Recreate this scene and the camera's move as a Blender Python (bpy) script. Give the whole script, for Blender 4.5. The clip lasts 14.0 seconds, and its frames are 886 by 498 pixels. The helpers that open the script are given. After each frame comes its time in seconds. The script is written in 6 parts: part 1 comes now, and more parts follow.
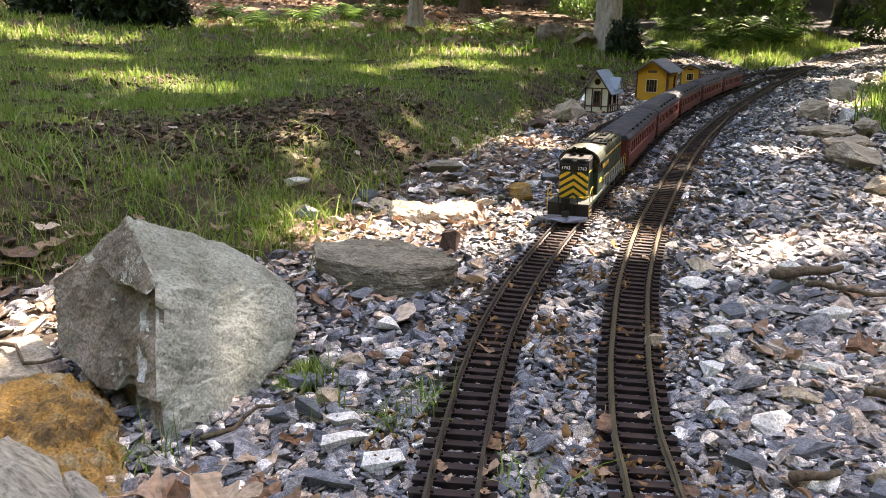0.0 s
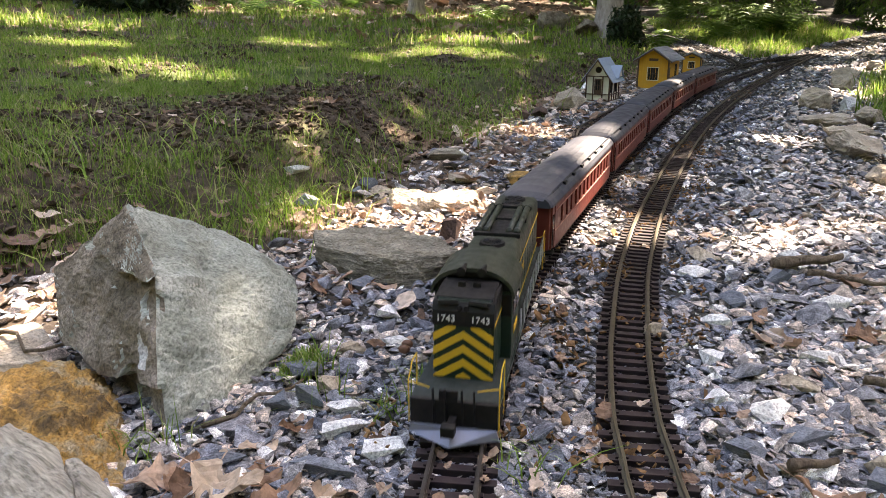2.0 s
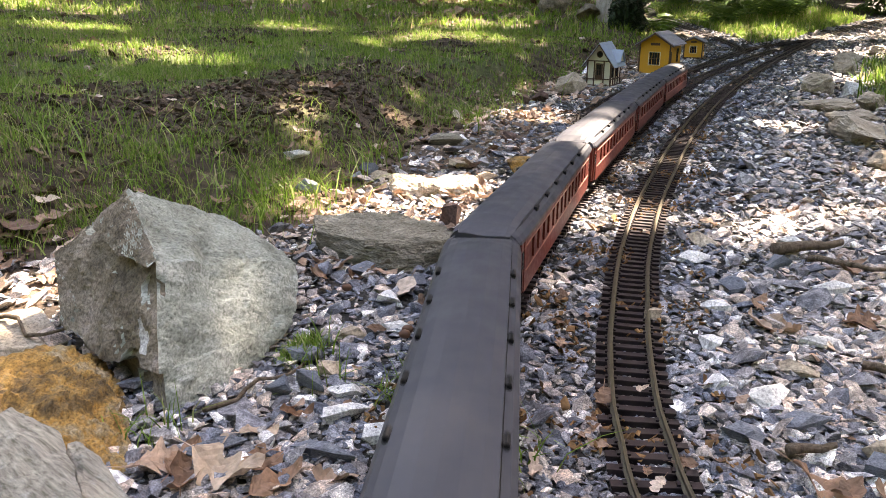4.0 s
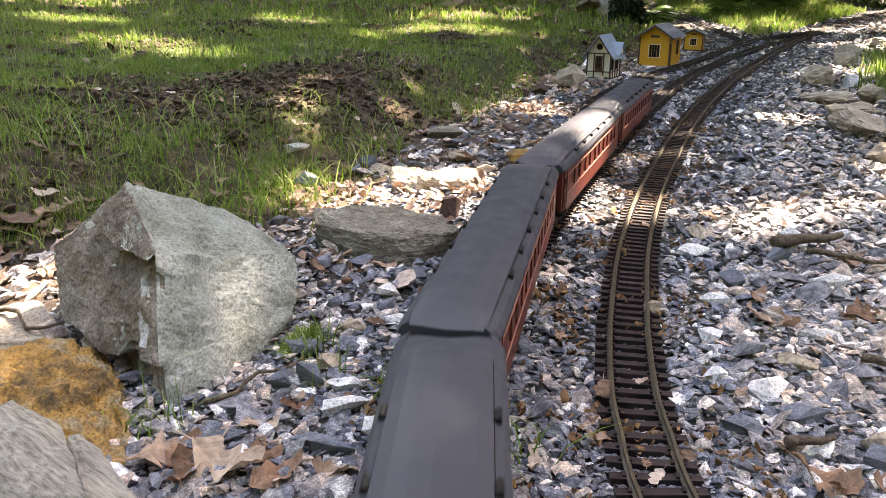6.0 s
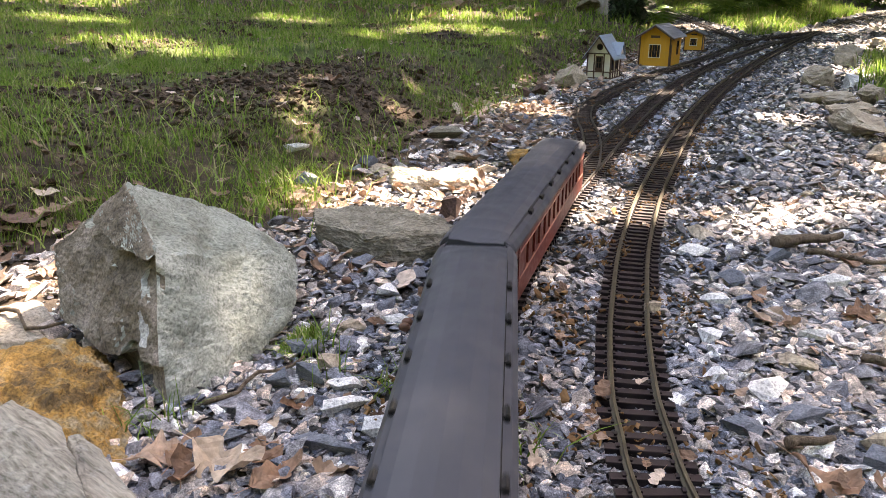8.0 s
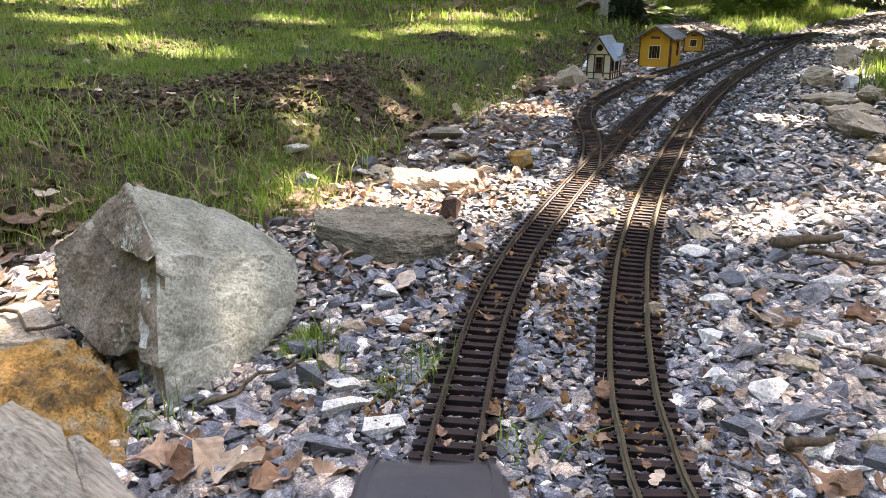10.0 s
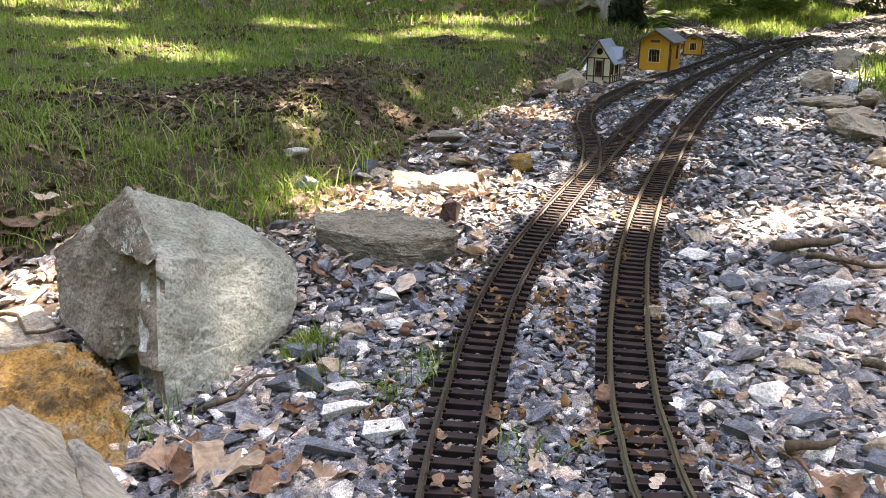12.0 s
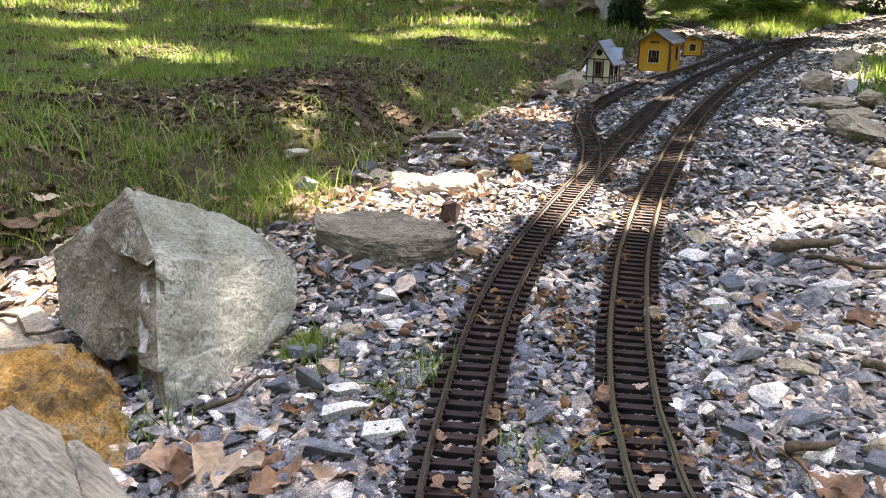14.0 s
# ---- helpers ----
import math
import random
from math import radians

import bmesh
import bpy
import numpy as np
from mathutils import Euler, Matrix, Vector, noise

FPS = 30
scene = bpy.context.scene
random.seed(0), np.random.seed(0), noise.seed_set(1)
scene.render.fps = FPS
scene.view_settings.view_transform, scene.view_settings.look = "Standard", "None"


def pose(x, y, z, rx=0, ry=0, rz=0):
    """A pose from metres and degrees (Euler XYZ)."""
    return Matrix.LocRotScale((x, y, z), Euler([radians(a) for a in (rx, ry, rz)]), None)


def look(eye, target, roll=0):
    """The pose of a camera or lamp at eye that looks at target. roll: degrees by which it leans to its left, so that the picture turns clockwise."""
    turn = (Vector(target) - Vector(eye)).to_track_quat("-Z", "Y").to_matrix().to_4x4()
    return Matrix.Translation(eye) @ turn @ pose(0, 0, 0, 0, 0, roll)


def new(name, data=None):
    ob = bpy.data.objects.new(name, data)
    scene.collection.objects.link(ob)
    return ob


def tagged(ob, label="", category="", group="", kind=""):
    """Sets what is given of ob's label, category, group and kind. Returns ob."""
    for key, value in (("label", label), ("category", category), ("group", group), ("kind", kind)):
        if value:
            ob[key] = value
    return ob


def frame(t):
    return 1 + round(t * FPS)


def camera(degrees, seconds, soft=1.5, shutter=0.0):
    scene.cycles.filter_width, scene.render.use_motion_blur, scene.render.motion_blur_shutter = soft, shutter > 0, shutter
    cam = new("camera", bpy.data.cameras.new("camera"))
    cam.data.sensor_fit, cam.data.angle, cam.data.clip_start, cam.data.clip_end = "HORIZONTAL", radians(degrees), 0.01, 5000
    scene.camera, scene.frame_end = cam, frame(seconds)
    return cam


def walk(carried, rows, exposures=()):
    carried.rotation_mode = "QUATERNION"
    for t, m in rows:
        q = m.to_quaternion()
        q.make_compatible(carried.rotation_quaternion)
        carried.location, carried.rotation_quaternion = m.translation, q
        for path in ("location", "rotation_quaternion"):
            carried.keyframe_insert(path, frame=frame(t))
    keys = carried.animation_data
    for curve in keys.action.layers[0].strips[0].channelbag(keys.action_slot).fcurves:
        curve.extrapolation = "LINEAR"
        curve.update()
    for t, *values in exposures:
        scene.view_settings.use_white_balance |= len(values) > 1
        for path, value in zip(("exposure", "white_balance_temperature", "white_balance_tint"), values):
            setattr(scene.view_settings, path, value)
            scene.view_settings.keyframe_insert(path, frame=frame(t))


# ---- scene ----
CAM_H = 0.405
cam = camera(61.0, 14.0, soft=0.75, shutter=0.4)
# seconds, degrees the lens points below level, turn to the left, lean
PATH = [(0.0, 16.453, 0.00, -0.12), (0.5, 16.643, 0.02, -0.11), (1.0, 16.833, 0.0, -0.10), (1.5, 17.093, 0.01, -0.07), (2.0, 17.333, 0.02, -0.04),
        (2.5, 17.753, 0.09, -0.01), (3.0, 17.903, 0.08, 0.02), (3.6, 18.213, 0.06, 0.02), (4.5, 18.713, 0.03, 0.02), (5.5, 18.983, 0.02, 0.01), (6.0, 18.993, 0.01, 0.0),
        (6.5, 18.913, 0.01, 0.01), (7.0, 18.933, 0.01, 0.0), (7.5, 18.953, 0.01, 0.03), (8.0, 18.983, 0.02, 0.02), (9.2, 18.943, 0.02, 0.02), (10.5, 18.893, 0.02, 0.03),
        (11.0, 18.848, 0.02, 0.03), (11.5, 18.783, 0.02, 0.02), (12.0, 18.663, 0.02, 0.01), (12.5, 18.623, 0.02, 0.02), (13.0, 18.713, 0.02, 0.03), (13.5, 18.603, 0.0, 0.0),
        (14.0, 18.593, 0.0, 0.0)]
walk(cam, [(t, pose(0, 0, CAM_H, 90 - p, 0, yaw) @ pose(0, 0, 0, 0, 0, lean)) for t, p, yaw, lean in PATH],
     [(0.0, 2.93, 8500, 17), (3.0, 3.10, 8500, 17), (14.0, 3.14, 8500, 17)])

# ---- light: sun through the tree crowns, sky above them ----
SUN_DIR = Vector((0.50, 0.60, 0.86)).normalized()
world = bpy.data.worlds.new("sky")
scene.world = world
world.use_nodes = True
sky = world.node_tree.nodes.new("ShaderNodeTexSky")
sky.sky_type = "NISHITA"
sky.sun_disc = False
sky.sun_elevation = math.asin(SUN_DIR.z)
sky.sun_rotation = math.atan2(SUN_DIR.x, SUN_DIR.y)
sky.air_density, sky.dust_density = 1.0, 2.5
world.node_tree.links.new(sky.outputs[0], world.node_tree.nodes["Background"].inputs[0])
world.node_tree.nodes["Background"].inputs[1].default_value = 0.15
sun_lamp = new("sun", bpy.data.lights.new("sun", "SUN"))
sun_lamp.data.energy, sun_lamp.data.angle, sun_lamp.data.color = 5.0, radians(0.53), (1.0, 0.965, 0.93)
sun_lamp.matrix_world = look(SUN_DIR * 40, (0, 0, 0))


# ---- numbers on the ground ----
def vnoise(x, y, size, seed=0):
    """Smooth value noise, -1 to 1, on arrays."""
    x, y = np.asarray(x, float) / size + 1000.3 + seed * 17.7, np.asarray(y, float) / size + 1000.7 + seed * 9.1
    ix, iy = np.floor(x), np.floor(y)
    fx, fy = x - ix, y - iy
    fx, fy = fx * fx * (3 - 2 * fx), fy * fy * (3 - 2 * fy)

    def h(a, b):
        v = np.sin(a * 127.1 + b * 311.7 + seed * 74.7) * 43758.5453
        return (v - np.floor(v)) * 2 - 1
    return (h(ix, iy) * (1 - fx) + h(ix + 1, iy) * fx) * (1 - fy) + (h(ix, iy + 1) * (1 - fx) + h(ix + 1, iy + 1) * fx) * fy


def smooth(a, b, v):
    u = np.clip((np.asarray(v, float) - a) / (b - a), 0, 1)
    return u * u * (3 - 2 * u)


def spline(points, step):
    """Evenly spaced points along a smooth curve through the given ones."""
    p = np.array(points, float)
    q = np.vstack([2 * p[0] - p[1], p, 2 * p[-1] - p[-2]])
    out = []
    for i in range(1, len(q) - 2):
        k = np.linspace(0, 1, 24, endpoint=False)[:, None]
        a, b, c, d = q[i - 1:i + 3]
        out.append(0.5 * (2 * b + (c - a) * k + (2 * a - 5 * b + 4 * c - d) * k ** 2 + (3 * b - a - 3 * c + d) * k ** 3))
    out = np.vstack(out + [p[-1:]])
    for _ in range(12):
        out[1:-1] = (out[:-2] + 2 * out[1:-1] + out[2:]) / 4
    s = np.r_[0, np.cumsum(np.linalg.norm(np.diff(out, axis=0), axis=1))]
    n = int(s[-1] / step)
    t = np.arange(n + 1) * step
    return np.c_[np.interp(t, s, out[:, 0]), np.interp(t, s, out[:, 1])]


MAIN = spline([(3.3, -5.8), (2.2, -4.8), (1.25, -3.8), (0.56, -2.8), (0.17, -1.9), (0.0, -1.1), (-0.028, -0.5), (-0.030, -0.1), (-0.022, 0.15), (-0.012, 0.30), (-0.005, 0.418), (0.004, 0.561), (0.015, 0.654), (0.033, 0.773), (0.046, 0.85), (0.078, 1.002), (0.136, 1.206), (0.208, 1.411), (0.285, 1.618), (0.385, 1.878), (0.487, 2.14), (0.614, 2.458), (0.79, 2.887), (0.98, 3.322), (1.243, 3.874), (1.538, 4.435), (1.931, 5.122), (2.492, 6.044), (2.797, 6.416), (3.122, 6.778), (3.393, 7.127)], 0.011)
LOOP = spline([(1.546, -3.001), (0.966, -2.001), (0.58, -1.201), (0.348, -0.501), (0.241, -0.001), (0.203, 0.249), (0.194, 0.418), (0.191, 0.561), (0.197, 0.628), (0.205, 0.71), (0.232, 0.85), (0.252, 0.936), (0.313, 1.17), (0.387, 1.401), (0.464, 1.618), (0.565, 1.878), (0.669, 2.14), (0.801, 2.458), (0.991, 2.887), (1.198, 3.322), (1.475, 3.874), (1.773, 4.435), (2.144, 5.122), (2.661, 6.023), (3.096, 6.689), (3.849, 7.796), (4.748, 8.98), (5.852, 10.338), (7.51, 12.37), (10.27, 15.77)], 0.011)
SIDING = spline([(0.339, 1.753), (0.365, 1.847), (0.403, 2.014), (0.444, 2.246), (0.48, 2.565), (0.556, 2.887), (0.774, 3.399), (1.036, 3.907), (1.361, 4.435), (1.76, 5.122), (2.214, 5.943), (2.582, 6.484), (3.012, 6.894), (3.534, 7.365)], 0.011)
BRANCH = spline([(2.365, 6.185), (2.487, 6.536), (2.61, 7.286), (2.714, 8.114), (2.807, 8.93), (2.985, 10.693)], 0.011)
FOOT = spline([(-8.7, -2.5), (-3.9, -0.6), (-1.6, 0.75), (-0.95, 1.08), (-0.5, 1.28), (-0.28, 1.41), (-0.19, 1.71), (-0.04, 2.28), (0.155, 2.73), (0.36, 3.45), (0.69, 4.12),
               (1.19, 5.1), (1.75, 6.25), (2.02, 6.9), (2.2, 7.9), (2.35, 9.0), (2.6, 12.0), (3.0, 20.0), (4.0, 50.0)], 0.12)
EDGE = spline([(3.5, -6), (2.0, -2), (1.55, 0.0), (1.5, 1.2), (1.47, 2.03), (1.70, 2.99), (2.06, 3.87), (2.84, 5.22), (3.77, 6.42), (4.66, 7.65), (5.8, 9.1), (9, 13), (25, 33)], 0.12)


def beside(line, x, y):
    """Distance from a line, positive to the left of its run."""
    x, y = np.atleast_1d(np.asarray(x, float)), np.atleast_1d(np.asarray(y, float))
    t = np.gradient(line, axis=0)
    out = np.empty(len(x))
    for i in range(0, len(x), 2000):
        dx, dy = x[i:i + 2000, None] - line[None, :, 0], y[i:i + 2000, None] - line[None, :, 1]
        d2 = dx * dx + dy * dy
        k = d2.argmin(1)
        r = np.arange(len(k))
        out[i:i + 2000] = np.sqrt(d2[r, k]) * np.sign(t[k, 0] * dy[r, k] - t[k, 1] * dx[r, k])
    return out


def gap(line, x, y):
    return np.abs(beside(line[::5], x, y))


BED = -0.019


def grade(x, y):
    """The bed climbs gently in the distance."""
    return 0.03 * np.maximum(0, np.hypot(x, y) - 6.5)



def terrain(x, y):
    """Height of the ground: a level gravel bed, a grass bank on one side, woods rising behind."""
    x, y = np.atleast_1d(np.asarray(x, float)), np.atleast_1d(np.asarray(y, float))
    d = beside(FOOT, x, y) + 0.05 * vnoise(x, y, 0.35, 3)
    z = BED + 0.12 * smooth(0.0, 0.42, d) + 0.042 * np.maximum(0, d - 0.15)
    z += smooth(0.03, 0.3, d) * (0.022 * vnoise(x, y, 0.32, 1) + 0.010 * vnoise(x, y, 0.11, 2)) + 0.0025 * vnoise(x, y, 0.06, 5)
    e = -beside(EDGE, x, y)
    z += 0.05 * smooth(0.0, 0.5, e) + 0.02 * np.maximum(0, e - 0.3)
    far = np.hypot(x, y)
    on = smooth(0.25, 1.2, np.minimum(gap(LOOP, x, y), gap(BRANCH, x, y)))
    z += grade(x, y) + on * 0.025 * np.maximum(0, far - 7) + 0.05 * np.maximum(0, far - 22)
    return z


# ---- materials ----
def material(name, rough=0.8, metal=0.0):
    m = bpy.data.materials.new(name)
    m.use_nodes = True
    b = m.node_tree.nodes["Principled BSDF"]
    b.inputs["Roughness"].default_value, b.inputs["Metallic"].default_value = rough, metal
    b.inputs["Specular IOR Level"].default_value = 0.3
    return m, m.node_tree, b


def node(tree, kind, **sets):
    n = tree.nodes.new(kind)
    for k, v in sets.items():
        if k in n.inputs:
            n.inputs[k].default_value = v
    return n


def ramp(tree, value, stops, smooth_steps=True):
    n = tree.nodes.new("ShaderNodeValToRGB")
    els = n.color_ramp.elements
    while len(els) < len(stops):
        els.new(0.5)
    for e, (p, c) in zip(els, stops):
        e.position, e.color = p, (*c, 1)
    n.color_ramp.interpolation = "LINEAR" if smooth_steps else "CONSTANT"
    tree.links.new(value, n.inputs[0])
    return n.outputs[0]


def mixed(tree, fac, a, b, mode="MIX"):
    n = tree.nodes.new("ShaderNodeMix")
    n.data_type, n.blend_type = "RGBA", mode
    for v, i in ((fac, 0), (a, 6), (b, 7)):
        if hasattr(v, "links"):
            tree.links.new(v, n.inputs[i])
        else:
            n.inputs[i].default_value = v if i == 0 else (*v, 1)
    return n.outputs[2]


def noisy(tree, size, detail=6, rough=0.6, stretch=(1, 1, 1), space="Object"):
    """Noise whose blobs are about size metres across."""
    co, mp = tree.nodes.new("ShaderNodeTexCoord"), tree.nodes.new("ShaderNodeMapping")
    mp.inputs["Scale"].default_value = stretch
    tree.links.new(co.outputs[space], mp.inputs[0])
    n = node(tree, "ShaderNodeTexNoise", Scale=1 / size, Detail=detail, Roughness=rough)
    tree.links.new(mp.outputs[0], n.inputs["Vector"])
    return n.outputs[0]


def relief(tree, b, height, strength, depth):
    n = node(tree, "ShaderNodeBump", Strength=strength, Distance=depth)
    tree.links.new(height, n.inputs["Height"])
    tree.links.new(n.outputs[0], b.inputs["Normal"])


def painted(name, colour, rough=0.5, dirt=0.25, size=0.02, metal=0.0, dust=(0.20, 0.16, 0.12)):
    """Paint or plastic with uneven dust and small scuffs."""
    m, t, b = material(name, rough, metal)
    a = ramp(t, noisy(t, size, 8, 0.7), [(0.42, (0, 0, 0)), (0.75, (1, 1, 1))])
    k = node(t, "ShaderNodeMath")
    k.operation = "MULTIPLY"
    t.links.new(a, k.inputs[0])
    k.inputs[1].default_value = dirt
    t.links.new(mixed(t, k.outputs[0], colour, dust), b.inputs["Base Color"])
    t.links.new(ramp(t, noisy(t, size * 0.6, 5), [(0.3, (rough * 0.75,) * 3), (0.7, (min(1, rough * 1.25),) * 3)]), b.inputs["Roughness"])
    relief(t, b, noisy(t, size * 0.15, 4), 0.15, 0.0006)
    return m


def stone_mat(name, stops, size=0.06, grain=0.004, stretch=(1, 1, 1), bump=0.6, rough=0.85, depth=0.004):
    """Rock of one colour family: broad stains, grain and pits."""
    m, t, b = material(name, rough)
    base = ramp(t, noisy(t, size, 7, 0.62, stretch), stops)
    fine = ramp(t, noisy(t, grain, 5, 0.7, stretch), [(0.36, (0.5, 0.5, 0.5)), (0.5, (1, 1, 1)), (0.64, (1.4, 1.4, 1.38))])
    t.links.new(mixed(t, 1.0, base, fine, "MULTIPLY"), b.inputs["Base Color"])
    relief(t, b, noisy(t, grain * 4, 8, 0.7, stretch), bump, depth)
    return m


def gravel_mat(name, stops):
    """A different stone for every piece: its own shade, veins and speckle."""
    m, t, b = material(name, 0.75)
    g = t.nodes.new("ShaderNodeNewGeometry")
    base = ramp(t, g.outputs["Random Per Island"], stops)
    veins = ramp(t, noisy(t, 0.012, 6, 0.7), [(0.36, (0.45, 0.45, 0.47)), (0.5, (1, 1, 1)), (0.64, (1.9, 1.86, 1.78))])
    grain = ramp(t, noisy(t, 0.0016, 3, 0.6), [(0.36, (0.5, 0.5, 0.5)), (0.64, (1.5, 1.5, 1.5))])
    c = mixed(t, 1.0, base, veins, "MULTIPLY")
    c = mixed(t, 1.0, c, grain, "MULTIPLY")
    dust = ramp(t, noisy(t, 0.05, 5, 0.6), [(0.5, (0, 0, 0)), (0.8, (0.45, 0.45, 0.45))])
    t.links.new(mixed(t, dust, c, (0.21, 0.17, 0.13)), b.inputs["Base Color"])
    relief(t, b, noisy(t, 0.007, 7, 0.75), 0.9, 0.003)
    return m


def leafy(name, stops, rough=0.55, glow=0.35, size=0.012, single=False):
    """Thin leaf or blade: light passes through it."""
    m, t, b = material(name, rough)
    g = t.nodes.new("ShaderNodeNewGeometry")
    o = t.nodes.new("ShaderNodeObjectInfo")
    c = ramp(t, o.outputs["Random"] if single else g.outputs["Random Per Island"], stops)
    v = ramp(t, noisy(t, size, 7, 0.7), [(0.3, (0.5, 0.5, 0.5)), (0.7, (1.35, 1.35, 1.35))])
    c = mixed(t, 1.0, c, v, "MULTIPLY")
    t.links.new(c, b.inputs["Base Color"])
    tr = t.nodes.new("ShaderNodeBsdfTranslucent")
    t.links.new(c, tr.inputs[0])
    mx = t.nodes.new("ShaderNodeMixShader")
    mx.inputs[0].default_value = glow
    t.links.new(b.outputs[0], mx.inputs[1])
    t.links.new(tr.outputs[0], mx.inputs[2])
    t.links.new(mx.outputs[0], t.nodes["Material Output"].inputs[0])
    return m


def bark(name, dark, light, size=0.03):
    m, t, b = material(name, 0.9)
    c = ramp(t, noisy(t, size, 8, 0.7, (1, 1, 0.3)), [(0.3, dark), (0.65, light)])
    t.links.new(c, b.inputs["Base Color"])
    relief(t, b, noisy(t, size * 0.6, 8, 0.75, (1, 1, 0.3)), 0.9, 0.01)
    return m


def ground_mat():
    m, t, b = material("earth", 0.95)
    def zone(n):
        a = t.nodes.new("ShaderNodeAttribute")
        a.attribute_name = n
        return a.outputs["Fac"]
    soil = ramp(t, noisy(t, 0.05, 9, 0.72), [(0.34, (0.022, 0.015, 0.010)), (0.52, (0.075, 0.053, 0.035)), (0.68, (0.20, 0.145, 0.095))])
    # grit is darkened to put shade into the gaps between the loose stones
    grit = ramp(t, noisy(t, 0.012, 8, 0.7), [(0.34, (0.010, 0.010, 0.010)), (0.5, (0.03, 0.029, 0.028)), (0.62, (0.10, 0.09, 0.08)), (0.76, (0.34, 0.30, 0.26))])
    litter = ramp(t, noisy(t, 0.07, 9, 0.75), [(0.3, (0.05, 0.03, 0.018)), (0.5, (0.20, 0.125, 0.075)), (0.7, (0.42, 0.30, 0.20))])
    sward = ramp(t, noisy(t, 0.09, 9, 0.7), [(0.3, (0.025, 0.03, 0.008)), (0.5, (0.07, 0.12, 0.02)), (0.72, (0.15, 0.20, 0.05))])
    c = mixed(t, zone("gravel"), soil, grit)
    c = mixed(t, zone("litter"), c, litter)
    c = mixed(t, zone("grass"), c, sward)
    t.links.new(c, b.inputs["Base Color"])
    relief(t, b, noisy(t, 0.02, 10, 0.75), 0.9, 0.012)
    return m


EARTH = ground_mat()
BALLAST = gravel_mat("crushed blue-grey stone", [(0.0, (0.080, 0.090, 0.114)), (0.3, (0.146, 0.158, 0.195)), (0.55, (0.226, 0.237, 0.276)), (0.75, (0.280, 0.249, 0.243)),
                                                 (0.88, (0.359, 0.315, 0.282)), (0.95, (0.598, 0.565, 0.552)), (1.0, (0.748, 0.756, 0.767))])
RUBBLE = gravel_mat("mixed river stone", [(0.0, (0.107, 0.106, 0.123)), (0.25, (0.201, 0.201, 0.222)), (0.45, (0.308, 0.296, 0.296)), (0.6, (0.429, 0.340, 0.285)),
                                          (0.75, (0.509, 0.415, 0.357)), (0.87, (0.737, 0.629, 0.568)), (1.0, (0.799, 0.799, 0.807))])
PALE = stone_mat("white quartz", [(0.3, (0.45, 0.43, 0.42)), (0.5, (0.66, 0.65, 0.64)), (0.75, (0.8, 0.79, 0.78))], 0.02, 0.003)
SLATE = stone_mat("blue-grey slate", [(0.3, (0.09, 0.10, 0.125)), (0.55, (0.17, 0.185, 0.215)), (0.75, (0.27, 0.28, 0.30))], 0.03, 0.003, (1, 1, 3))
TAN = stone_mat("tan sandstone", [(0.3, (0.24, 0.19, 0.14)), (0.55, (0.40, 0.33, 0.25)), (0.78, (0.55, 0.48, 0.40))], 0.05, 0.004)
def schist_mat(name, stops, run, flakes):
    """Foliated rock: streaks and flakes lie along one direction, with lichen-pale spots."""
    m, t, b = material(name, 0.8)
    co, turn = t.nodes.new("ShaderNodeTexCoord"), t.nodes.new("ShaderNodeMapping")
    turn.inputs["Rotation"].default_value = Vector(run).to_track_quat("X", "Z").inverted().to_euler()
    t.links.new(co.outputs["Object"], turn.inputs[0])

    def streaks(size, stretch, detail, rough):
        mp = t.nodes.new("ShaderNodeMapping")
        mp.inputs["Scale"].default_value = stretch
        t.links.new(turn.outputs[0], mp.inputs[0])
        n = node(t, "ShaderNodeTexNoise", Scale=1 / size, Detail=detail, Roughness=rough)
        t.links.new(mp.outputs[0], n.inputs["Vector"])
        return n.outputs[0]
    broad = ramp(t, streaks(0.09, (0.35, 1, 1), 5, 0.55), stops)
    fine = ramp(t, streaks(0.0035, (0.10, 1, 1), 7, 0.7), [(0.36, (0.50, 0.51, 0.48)), (0.5, (1, 1, 1)), (0.64, (1.4, 1.4, 1.38))])
    c = mixed(t, 1.0, broad, fine, "MULTIPLY")
    spots = ramp(t, noisy(t, 0.016, 8, 0.75), [(0.56, (0, 0, 0)), (0.68, (flakes, flakes, flakes))])
    t.links.new(mixed(t, spots, c, (0.52, 0.54, 0.52)), b.inputs["Base Color"])
    relief(t, b, streaks(0.012, (0.22, 1, 1), 9, 0.68), 1.0, 0.006)
    return m


GREY_ROCK = schist_mat("grey-green schist", [(0.33, (0.160, 0.170, 0.138)), (0.46, (0.265, 0.282, 0.242)), (0.58, (0.34, 0.362, 0.318)), (0.72, (0.45, 0.467, 0.425))], (0.80, 0.25, 0.48), 0.55)
PALE_VEIN = stone_mat("pale grey quartz vein", [(0.35, (0.38, 0.37, 0.36)), (0.65, (0.58, 0.57, 0.56))], 0.02, 0.003)
WEDGE_ROCK = schist_mat("pale grey-tan schist", [(0.33, (0.18, 0.165, 0.135)), (0.46, (0.27, 0.25, 0.215)), (0.58, (0.34, 0.315, 0.265)), (0.72, (0.42, 0.39, 0.335))], (0.75, -0.35, -0.45), 0.4)
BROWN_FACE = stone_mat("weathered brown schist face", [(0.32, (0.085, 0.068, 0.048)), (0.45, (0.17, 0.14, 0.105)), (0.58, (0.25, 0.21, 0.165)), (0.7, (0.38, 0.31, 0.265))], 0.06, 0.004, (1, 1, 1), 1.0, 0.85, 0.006)
